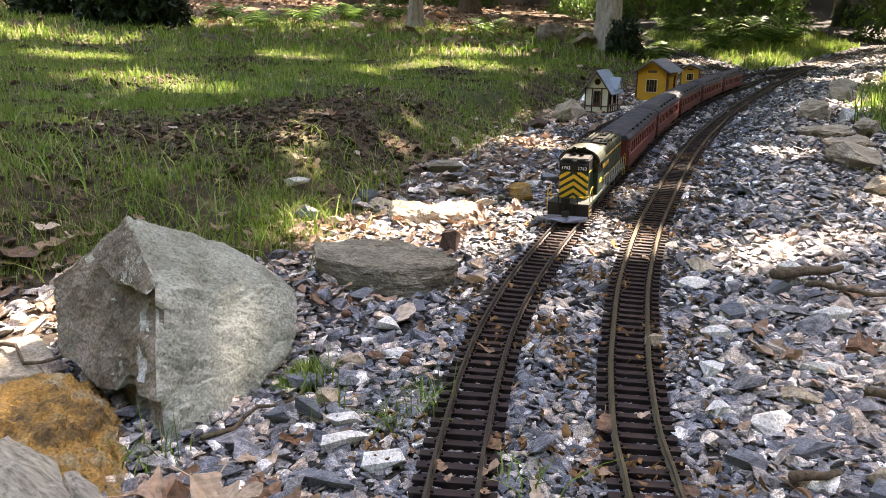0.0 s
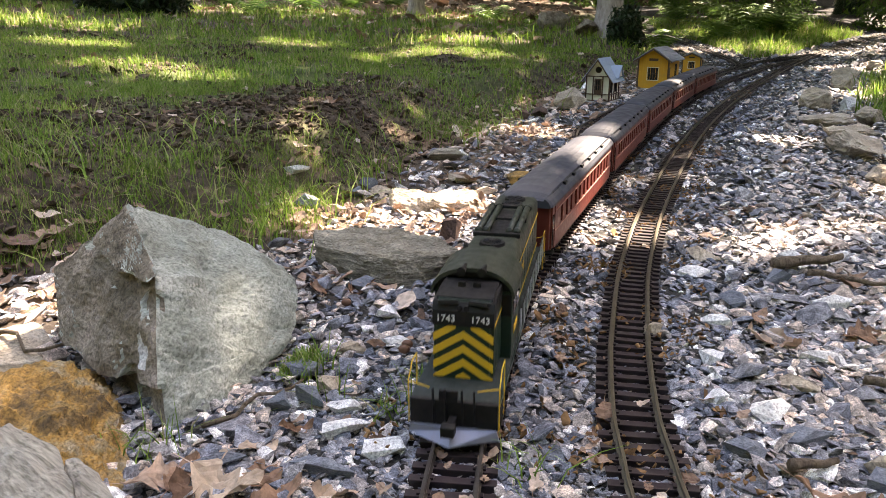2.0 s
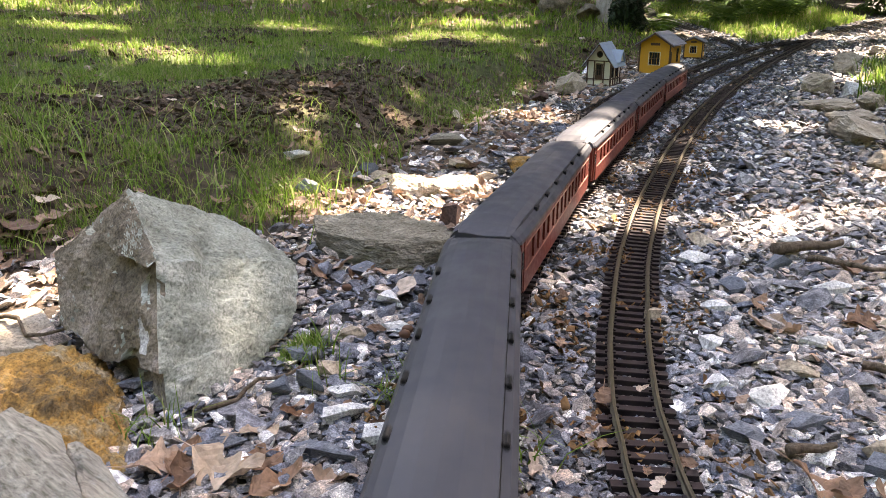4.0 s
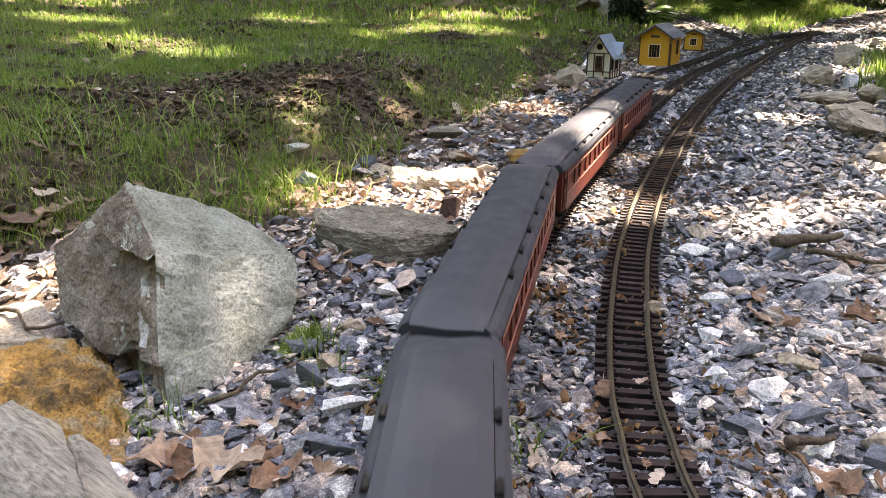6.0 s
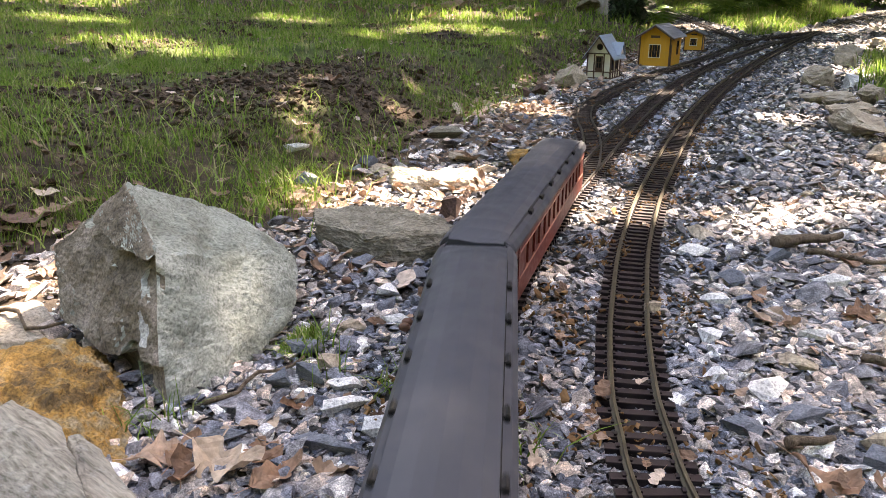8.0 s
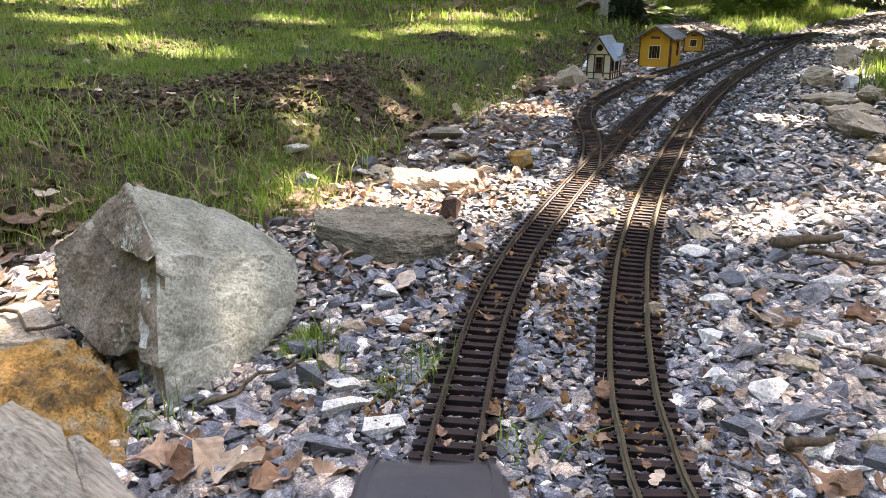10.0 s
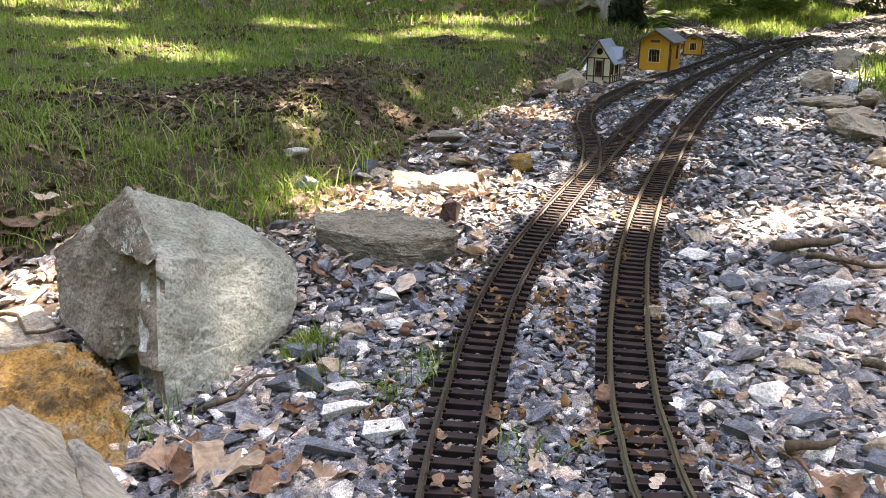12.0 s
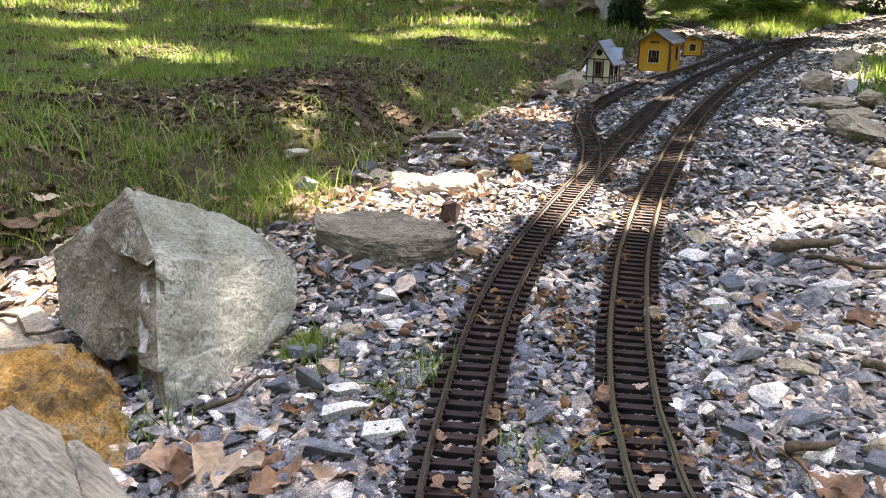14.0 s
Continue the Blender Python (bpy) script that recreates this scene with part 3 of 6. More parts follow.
def build_coach(name, label, n_windows):
    L, W = 0.338, 0.0475
    top = thing(name, label, "railway coach", "coaches of the train")
    # body sides with real window openings
    body = bmesh.new()
    box(body, -L + 0.012, L - 0.012, -W + 0.003, W - 0.003, 0.028, 0.046)
    box(body, -L + 0.012, L - 0.012, -W + 0.010, W - 0.010, 0.046, 0.104)
    span0, span1 = -L + 0.062, L - 0.062
    step = (span1 - span0) / n_windows
    for s in (-1, 1):
        lo, hi = sorted((s * (W - 0.003), s * W))
        box(body, -L + 0.030, L - 0.030, lo, hi, 0.028, 0.060)
        box(body, -L + 0.030, L - 0.030, lo, hi, 0.090, 0.104)
        for i in range(n_windows + 1):
            x = span0 + i * step
            w = step * (0.24 if i % 2 else 0.30)
            x0, x1 = (x - w, x + w) if 0 < i < n_windows else ((-L + 0.030, x + w) if i == 0 else (x - w, L - 0.030))
            box(body, x0, x1, lo, hi, 0.060, 0.090)
    for s in (-1, 1):
        a, b = sorted((s * (L - 0.014), s * (L - 0.002)))
        box(body, a, b, -W + 0.004, -0.016, 0.030, 0.104, 0.001)
        box(body, a, b, 0.016, W - 0.004, 0.030, 0.104, 0.001)
        box(body, a, b, -0.016, 0.016, 0.092, 0.104, 0.001)
    shell = part("body", body, TUSCAN, top)
    for s in (-1, 1):
        for i in range(n_windows):
            x = span0 + (i + 0.5) * step
            a, b = sorted((s * (W - 0.0066), s * (W - 0.0054)))
            part("window", boxed(x - step * 0.34, x + step * 0.34, a, b, 0.059, 0.091), BLIND if (i * 7 + n_windows) % 3 else GLASS, shell)
        a, b = sorted((s * W, s * (W + 0.0009)))
        for z in (0.0575, 0.0925):
            part("lining", boxed(-L + 0.034, L - 0.034, a, b, z - 0.0007, z + 0.0007), TUSCAN_LIGHT, top, "thin worn pink lining")
        a, b = sorted((s * (W - 0.0004), s * (W + 0.0006)))
        bm = bmesh.new()
        for k in range(9):
            box(bm, -0.045 + k * 0.0105, -0.045 + k * 0.0105 + 0.006, a, b, 0.0955, 0.0995)
        part("lettering", bm, TUSCAN_LIGHT, top, "unreadable pale lettering bars")
        for k in (-1, 1):
            a, b = sorted((s * (W - 0.004), s * (W - 0.001)))
            c = k * (L - 0.021)
            door = part("door", boxed(c - 0.0085, c + 0.0085, a, b, 0.030, 0.103, 0.0006), TUSCAN, top)
            a, b = sorted((s * (W - 0.0012), s * (W - 0.0002)))
            part("door_window", boxed(c - 0.005, c + 0.005, a, b, 0.064, 0.088), GLASS, door)
            part("step", boxed(c - 0.010, c + 0.010, min(s * 0.036, s * (W + 0.001)), max(s * 0.036, s * (W + 0.001)), 0.020, 0.0225, 0.0004), BLACK, top)
            bm = rod(bmesh.new(), (c + k * 0.0115, s * (W + 0.001), 0.036), (c + k * 0.0115, s * (W + 0.001), 0.066), 0.0008, seg=6)
            part("grab_rail", bm, BLACK, top)
    # end diaphragms
    for s in (-1, 1):
        a, b = sorted((s * (L - 0.004), s * (L + 0.008)))
        part("diaphragm", boxed(a, b, -0.015, 0.015, 0.032, 0.094, 0.002), BLACK, top, "black folded gangway")
        coupler(top, s * (L - 0.004), s)
        truck(top, s * (L - 0.085), 0.070, 0.0135, 0.030, 0.030)
    rings = []
    for x, drop, half in [(-L - 0.004, 1.9, W * 0.97), (-L + 0.004, 1.45, W * 1.03), (-L + 0.022, 0.7, W * 1.05), (-L + 0.05, 0.15, W * 1.05), (-L + 0.08, 0, W * 1.05)]:
        rings.append(roof_ring(x, drop, half))
    rings += [roof_ring(x, 0, W * 1.05) for x in np.linspace(-0.21, 0.21, 9)]
    rings += [[(-p[0], p[1], p[2]) for p in r] for r in rings[4::-1]]
    roof = part("roof", loft(bmesh.new(), rings), ROOF, top, "matt dark grey roof")
    for s in (-1, 1):
        for i in range(6):
            x = -0.205 + i * 0.082
            y = s * W * 0.83
            bm = boxed(x - 0.006, x + 0.006, y - 0.004, y + 0.004, 0.1155, 0.1215, 0.001)
            rod(bm, (x - 0.0075, y + s * 0.002, 0.1195), (x + 0.0075, y + s * 0.002, 0.1195), 0.0026)
            part("ventilator", bm, BLACK, roof, "small black roof ventilator")
        a, b = sorted((s * W * 0.80, s * W * 0.815))
        part("gutter", boxed(-L + 0.05, L - 0.05, a, b, 0.1165, 0.1185), BLACK, roof)
    part("underframe", boxed(-0.10, 0.10, -0.026, 0.026, 0.016, 0.029, 0.002), BLACK, top)
    for s in (-1, 1):
        part("battery_box", boxed(-0.05, 0.03, min(s * 0.028, s * 0.040), max(s * 0.028, s * 0.040), 0.014, 0.029, 0.001), BLACK, top)
    return top


def hood_rings(x0, x1, half, z0, z1, r=0.010):
    out = []
    for x in (x0, x1):
        ring = [(x, -half, z0), (x, half, z0)]
        for k in range(7):
            a = math.pi / 2 * k / 6
            ring.append((x, half - r + r * math.cos(a), z1 - r + r * math.sin(a)))
        for k in range(7):
            a = math.pi / 2 * (1 + k / 6)
            ring.append((x, -half + r + r * math.cos(a), z1 - r + r * math.sin(a)))
        out.append(ring)
    return out


def fan(parent, x, y, z):
    bm = bmesh.new()
    rod(bm, (x, y, z), (x, y, z + 0.004), 0.0165, 0.0155, 24)
    f = part("fan", bm, BLACK, parent, "round black roof fan")
    bm = bmesh.new()
    for k in range(8):
        a = k * math.pi / 8
        d = Vector((math.cos(a), math.sin(a), 0)) * 0.0115
        c = Vector((x, y, z + 0.0045))
        rod(bm, c - d, c + d, 0.0005, seg=5)
    rod(bm, (x, y, z + 0.004), (x, y, z + 0.006), 0.004, seg=12)
    part("grille", bm, BLACK, f)


def build_locomotive():
    top = thing("diesel_locomotive", "dark green model diesel locomotive with yellow nose chevrons", "locomotive")
    H = 0.041
    deck = boxed(-0.268, 0.262, -0.044, 0.044, 0.034, H, 0.001)
    part("walkway", deck, painted("dark grey-green walkway", (0.022, 0.03, 0.028), 0.55, 0.2, 0.02, dust=(0.10, 0.10, 0.10)), top)
    part("fuel_tank", boxed(-0.065, 0.065, -0.034, 0.034, 0.010, 0.033, 0.006), BLACK, top)
    for s in (-1, 1):
        a, b = sorted((s * 0.0442, s * 0.0452))
        part("sill_stripe", boxed(-0.262, 0.256, a, b, 0.0335, 0.0400), GREEN, top)
    # long hood and its roof gear
    hood = part("long_hood", loft(bmesh.new(), hood_rings(-0.250, 0.090, 0.0330, H, 0.121)), OLIVE, top)
    for x in (0.054, 0.018):
        fan(hood, x, 0, 0.1205)
    for x in (-0.190, -0.224):
        fan(hood, x, 0, 0.1205)
    part("roof_recess", boxed(-0.155, -0.030, -0.011, 0.011, 0.1205, 0.1225, 0.001), BLACK, hood)
    for y in (-0.0255, -0.0155, 0.0155, 0.0255):
        bm = rod(bmesh.new(), (-0.165, y, 0.1245), (-0.028, y, 0.1245), 0.0042, seg=12)
        for k in (-0.160, -0.033):
            rod(bm, (k, y, 0.1245), (k + 0.004, y, 0.1245), 0.0052, seg=12)
        part("air_tank", bm, OLIVE, hood, "long dusty green roof air tank", True)
    for x in (-0.172, -0.100, -0.022):
        part("roof_bracket", boxed(x - 0.004, x + 0.004, -0.0310, 0.0310, 0.1195, 0.1250, 0.001), BLACK, hood)
    for s in (-1, 1):
        for i in range(9):
            x = -0.235 + i * 0.034
            a, b = sorted((s * 0.0327, s * 0.0337))
            part("hood_door", boxed(x, x + 0.031, a, b, H + 0.004, 0.100, 0.0004), GREEN, hood)
        a, b = sorted((s * 0.0335, s * 0.0343))
        for z in (0.097, 0.0515):
            part("side_stripe", boxed(-0.25, 0.088, a, b, z, z + 0.0016), YELLOW, hood, "thin yellow stripe")
        bm = bmesh.new()
        for k in range(6):
            box(bm, -0.045 + k * 0.014, -0.045 + k * 0.014 + 0.009, a, b, 0.076, 0.086, m=Matrix.Identity(4))
        part("side_emblem", bm, YELLOW, hood, "yellow emblem bars")
    # cab with arched roof
    cab = part("cab", boxed(0.088, 0.158, -0.0430, 0.0430, H, 0.112, 0.002), GREEN, top)
    rings = []
    for x in (0.082, 0.164):
        out = [(x, 0.0465 * math.cos(a), 0.108 + 0.0285 * math.sin(a) ** 0.9) for a in np.linspace(0, math.pi, 17)]
        inn = [(x, 0.0440 * math.cos(a), 0.106 + 0.0265 * math.sin(a) ** 0.9) for a in np.linspace(math.pi, 0, 17)]
        rings.append(out + inn)
    cab_roof = part("cab_roof", loft(bmesh.new(), rings), OLIVE, cab, "arched dusty olive cab roof")
    bm = slab(bmesh.new(), [(0.043 * math.cos(a), 0.107 + 0.0265 * math.sin(a)) for a in np.linspace(0, math.pi, 15)], 0.09, 0.156, "x")
    part("cab_front", bm, BLACK, cab)
    for s in (-1, 1):
        a, b = sorted((s * 0.030, s * 0.041))
        part("front_window", boxed(0.1575, 0.1592, a, b, 0.088, 0.108), GLASS, cab)
        part("window_frame", boxed(0.1570, 0.1586, a - 0.0012, b + 0.0012, 0.0865, 0.1095), BLACK, cab)
        a, b = sorted((s * 0.0425, s * 0.0438))
        for k in (0.095, 0.126):
            part("side_window", boxed(k, k + 0.025, a, b, 0.084, 0.106), GLASS, cab)
        a, b = sorted((s * 0.043, s * 0.0436))
        part("cab_emblem", boxed(0.108, 0.140, a, b, 0.062, 0.070), YELLOW, cab, "yellow emblem bar")
        bm = boxed(0.128, 0.132, min(s * 0.043, s * 0.048), max(s * 0.043, s * 0.048), 0.106, 0.108)
        part("arm_rest", bm, BLACK, cab)
    for y in (-0.010, 0.012):
        bm = rod(bmesh.new(), (0.150, y, 0.1355), (0.176, y, 0.1355), 0.0022, 0.0048, 12)
        part("air_horn", bm, BLACK, cab_roof)
    for ob in [hood, cab, *hood.children_recursive, *cab.children_recursive]:
        ob.data.transform(Matrix.Translation((0, 0, H)) @ Matrix.Diagonal((1, 1, 1.10, 1)) @ Matrix.Translation((0, 0, -H)))
    # short high hood, black top, number boards, chevrons
    nose = bmesh.new()
    W = 0.0315
    slab(nose, [(0.158, H), (0.252, H), (0.252, 0.110), (0.246, 0.1195), (0.158, 0.1235)], -W, W, "y")
    bmesh.ops.bevel(nose, geom=[e for e in nose.edges if abs(e.verts[0].co.y - e.verts[1].co.y) < 1e-6 and max(v.co.x for v in e.verts) > 0.2], offset=0.004, segments=3, affect="EDGES")
    hood2 = part("short_hood", nose, GREEN, top)
    bm = slab(bmesh.new(), [(0.160, 0.104), (0.2535, 0.1005), (0.2535, 0.1105), (0.247, 0.1208), (0.160, 0.1250)], -W - 0.0006, W + 0.0006, "y")
    bmesh.ops.bevel(bm, geom=[e for e in bm.edges if min(v.co.z for v in e.verts) > 0.116], offset=0.003, segments=2, affect="EDGES")
    part("hood_top", bm, BLACK, hood2, "matt black hood top")
    part("front_cap", boxed(0.2515, 0.2540, -W - 0.0004, W + 0.0004, 0.0955, 0.1105, 0.0008), BLACK, hood2)
    for s in (-1, 1):
        m = Matrix.Translation((0.249, s * 0.0165, 0.1165)) @ Matrix.Rotation(radians(-s * 12), 4, "Z") @ Matrix.Rotation(radians(-16), 4, "Y")
        part("light_hood", boxed(-0.010, 0.006, -0.0105, 0.0105, -0.0015, 0.0030, 0.001, m), BLACK, hood2, "black angled visor")
        rod_bm = rod(bmesh.new(), (0.205, s * 0.008, 0.119), (0.205, s * 0.008, 0.128), 0.005, 0.004, 12)
        part("sand_hatch", rod_bm, BLACK, hood2)
        text = bpy.data.curves.new("number", "FONT")
        text.body, text.size, text.extrude, text.align_x, text.align_y = "1743", 0.0102, 0.0003, "CENTER", "CENTER"
        ob = new("road_number", text)
        me = bpy.data.meshes.new_from_object(ob)
        bpy.data.objects.remove(ob)
        me.materials.clear()
        me.materials.append(WHITE)
        num = new("road_number", me)
        num.parent = hood2
        num.matrix_basis = Matrix.Translation((0.2545, s * 0.0180, 0.1025)) @ Matrix.Rotation(radians(90), 4, "Z") @ Matrix.Rotation(radians(90), 4, "X")
        tagged(num, "white painted numerals")
        part("headlight", rod(bmesh.new(), (0.2532, s * 0.0035, 0.1135), (0.2556, s * 0.0035, 0.1135), 0.0028, seg=12), GLASS, hood2)
    peak, pitch, band, fall = 0.0905, 0.0142, 0.0078, 0.0185
    for i in range(-1, 4):
        for s in (-1, 1):
            pts = []
            # one arm of a chevron, kept between the black cap and the walkway
            for u in np.linspace(0, W, 9):
                pts.append((u, min(0.0952, max(H + 0.001, peak - i * pitch - fall * u / W))))
            for u in np.linspace(W, 0, 9):
                pts.append((u, min(0.0952, max(H + 0.001, peak - i * pitch - band - fall * u / W))))
            top_edge, low_edge = pts[:9], pts[9:][::-1]
            good = [k for k in range(9) if top_edge[k][1] - low_edge[k][1] > 0.0008]
            if len(good) < 2:
                continue
            ring = [top_edge[k] for k in good] + [low_edge[k] for k in good[::-1]]
            ring = [(s * a, b) for a, b in ring]
            part("chevron", slab(bmesh.new(), ring if s > 0 else ring[::-1], 0.2518, 0.2527, "x"), YELLOW, hood2, "yellow painted chevron stripe")
    for s in (-1, 1):
        a, b = sorted((s * (W + 0.0002), s * (W + 0.0008)))
        part("side_stripe", boxed(0.16, 0.25, a, b, 0.0945, 0.0965), YELLOW, hood2)
    # the hood ends short of the pilot and leaves a porch
    for ob in (hood2, *hood2.children_recursive):
        if ob.location.x > 0.2:
            ob.location.x -= 0.036
            ob.location.z = H + (ob.location.z - H) * 1.10
            continue
        for v in ob.data.vertices:
            v.co.x = v.co.x - 0.036 if v.co.x > 0.23 else 0.158 + (v.co.x - 0.158) * 0.5
            v.co.z = H + (v.co.z - H) * 1.10
    # pilot, plough, steps, rails
    part("pilot", boxed(0.258, 0.266, -0.044, 0.044, 0.012, H, 0.001), BLACK, top)
    bm = loft(bmesh.new(), [[(0.268, -0.046, 0.0045), (0.290, 0, 0.0035), (0.268, 0.046, 0.0045), (0.266, 0.046, 0.0045), (0.266, -0.046, 0.0045)],
                            [(0.268, -0.043, 0.014), (0.273, 0, 0.014), (0.268, 0.043, 0.014), (0.266, 0.043, 0.014), (0.266, -0.043, 0.014)]])
    part("plough", bm, STEEL, top, "grey-blue metal wedge plough")
    part("rear_pilot", boxed(-0.272, -0.264, -0.044, 0.044, 0.012, H, 0.001), BLACK, top)
    coupler(top, 0.266, 1)
    coupler(top, -0.272, -1)
    for y in (-0.020, -0.008, 0.009, 0.021):
        bm = rod(bmesh.new(), (0.268, y, 0.020), (0.270, y, 0.056), 0.0013, seg=6)
        part("brake_hose", bm, BLACK, top)
    part("end_plate", boxed(0.262, 0.266, -0.015, 0.004, H, 0.052, 0.0006), BLACK, top)
    for sx in (-1, 1):
        for s in (-1, 1):
            for i in range(3):
                a, b = sorted((sx * (0.234 + 0.002 * i), sx * 0.264))
                c, d = sorted((s * 0.036, s * 0.0465))
                part("step", boxed(a, b, c, d, 0.014 + 0.010 * i, 0.0155 + 0.010 * i, 0.0003), BLACK, top)
            c, d = sorted((s * 0.0365, s * 0.0378))
            a, b = sorted((sx * 0.232, sx * 0.266))
            part("step_back", boxed(a, b, c, d, 0.012, 0.036), BLACK, top)
            bm = bmesh.new()
            for p, q in [((sx * 0.266, s * 0.0455, 0.015), (sx * 0.266, s * 0.0455, 0.060)), ((sx * 0.266, s * 0.0455, 0.060), (sx * 0.250, s * 0.0455, 0.074)),
                         ((sx * 0.232, s * 0.0455, 0.015), (sx * 0.232, s * 0.0455, 0.074)), ((sx * 0.250, s * 0.0455, 0.074), (sx * 0.232, s * 0.0455, 0.074)),
                         ((sx * 0.267, s * 0.0455, 0.060), (sx * 0.267, s * 0.024, 0.055))]:
                rod(bm, p, q, 0.0007, seg=6)
            part("grab_rail", bm, YELLOW, top, "thin yellow grab rail")
    for s in (-1, 1):
        a0, a1 = -0.232, 0.080
        bm = rod(bmesh.new(), (a0, s * 0.0450, 0.070), (a1, s * 0.0450, 0.070), 0.0009, seg=6)
        part("handrail", bm, BLACK, top)
        for k in range(9):
            x = a0 + (a1 - a0) * k / 8
            bm = rod(bmesh.new(), (x, s * 0.0450, 0.036), (x, s * 0.0450, 0.070), 0.0011, seg=6)
            part("stanchion", bm, GREY, top, "pale grey stanchion")
    for x in (-0.165, 0.165):
        truck(top, x, 0.085, 0.0165, 0.034, 0.034)
    return top


LOCO = build_locomotive()
COACHES = [build_coach("passenger_coach", "dark red-brown model passenger coach with dark grey roof", n) for n in (13, 14, 12, 10, 13)]
tagged(COACHES[4], "last dark red-brown passenger coach with grey roof")
COACHES[4].name = "passenger_coach.005"


# ---- how the train runs ----
RUN_S = np.arange(len(MAIN)) * 0.011
START, PITCH = 1.82, 0.70
RUN = [(0.0, 0.0), (1.5, 0.720), (2.5, 1.188), (3.0, 1.433), (4.5, 2.19), (6.0, 2.945), (6.75, 3.355), (7.5, 3.80), (8.2, 4.21), (9.5, 4.95), (11.0, 5.79), (14.0, 7.44)]


def run(t):
    """Metres run since the start; the train gathers speed a little."""
    a = np.array(RUN)
    k = np.gradient(a[:, 1], a[:, 0])
    i = int(np.clip(np.searchsorted(a[:, 0], t) - 1, 0, len(a) - 2))
    w = a[i + 1, 0] - a[i, 0]
    u = (t - a[i, 0]) / w
    return float((1 + 2 * u) * (1 - u) ** 2 * a[i, 1] + u * (1 - u) ** 2 * w * k[i] + u * u * (3 - 2 * u) * a[i + 1, 1] + u * u * (u - 1) * w * k[i + 1])


def on_line(s):
    return np.interp(s, RUN_S, MAIN[:, 0]), np.interp(s, RUN_S, MAIN[:, 1])


def carriage_pose(s, half):
    """Stands on the line with both bogies; s at the middle, running towards the line's start."""
    (x0, y0), (x1, y1) = on_line(s - half), on_line(s + half)
    return Matrix.Translation(((x0 + x1) / 2, (y0 + y1) / 2, 0)) @ Matrix.Rotation(math.atan2(y0 - y1, x0 - x1), 4, "Z")


# ---- boulders ----
def boulder(name, label, blocks, mat, seed, cuts=4, rough=0.006, step=0.05, bevel=1, shade=False, side=None, dents=()):
    """A rock made of one or more broken blocks, each the hull of its corners, with worn edges and faces."""
    first = blocks[0]
    mid = Vector((sum(c[0] for c in first) / len(first), sum(c[1] for c in first) / len(first), min(c[2] for c in first)))
    whole = bmesh.new()
    for n, corners in enumerate(blocks):
        bm = bmesh.new()
        for c in corners:
            bm.verts.new(Vector(c) - mid)
        hull(bm)
        broken(bm, cuts, rough, step, seed + n, bevel)
        for centre, radius, push in dents:
            for v in bm.verts:
                k = 1 - (v.co + mid - Vector(centre)).length / radius * (1 + 0.3 * noise.noise(v.co * 40))
                if k > 0:
                    v.co += Vector(push) * min(1, k * 2.2)
        me = bpy.data.meshes.new("block")
        bm.to_mesh(me)
        bm.free()
        whole.from_mesh(me)
        bpy.data.meshes.remove(me)
    ob = tagged(new(name, mesh_of(name, whole, mat, shade)), label, "rock")
    ob.location = mid
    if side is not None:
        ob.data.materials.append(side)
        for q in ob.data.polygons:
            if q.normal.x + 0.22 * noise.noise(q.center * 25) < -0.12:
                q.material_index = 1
        # a band of white quartz along the ridge
        ob.data.materials.append(PALE_VEIN)
        a, b = Vector((-0.333, 0.785, 0.085)) - mid, Vector((-0.329, 0.746, 0.04)) - mid
        for q in ob.data.polygons:
            u = max(0.0, min(1.0, (q.center - a).dot(b - a) / (b - a).length_squared))
            if (q.center - a.lerp(b, u)).length < 0.0035 + 0.005 * u + 0.006 * noise.noise(q.center * 60):
                q.material_index = 2
    return ob


def block_stone(name, label, at, size, mat, seed, turn=0.0, corners=14, cuts=2, tilt=(0, 0), group="", rough=0.07, category="rock"):
    """A loose angular stone of the given size, sunk a little into the ground."""
    bm = rough_stone(seed, corners, 1.0, cuts, rough, 0.5)
    bmesh.ops.transform(bm, matrix=Matrix.Diagonal((size[0] / 2, size[1] / 2, size[2] / 2, 1)), verts=bm.verts)
    ob = tagged(new(name, mesh_of(name, bm, mat)), label, category, group)
    z = float(terrain(at[0], at[1])[0]) if len(at) < 3 else at[2]
    ob.matrix_world = pose(at[0], at[1], z + size[2] * 0.33, tilt[0], tilt[1], turn)
    return ob


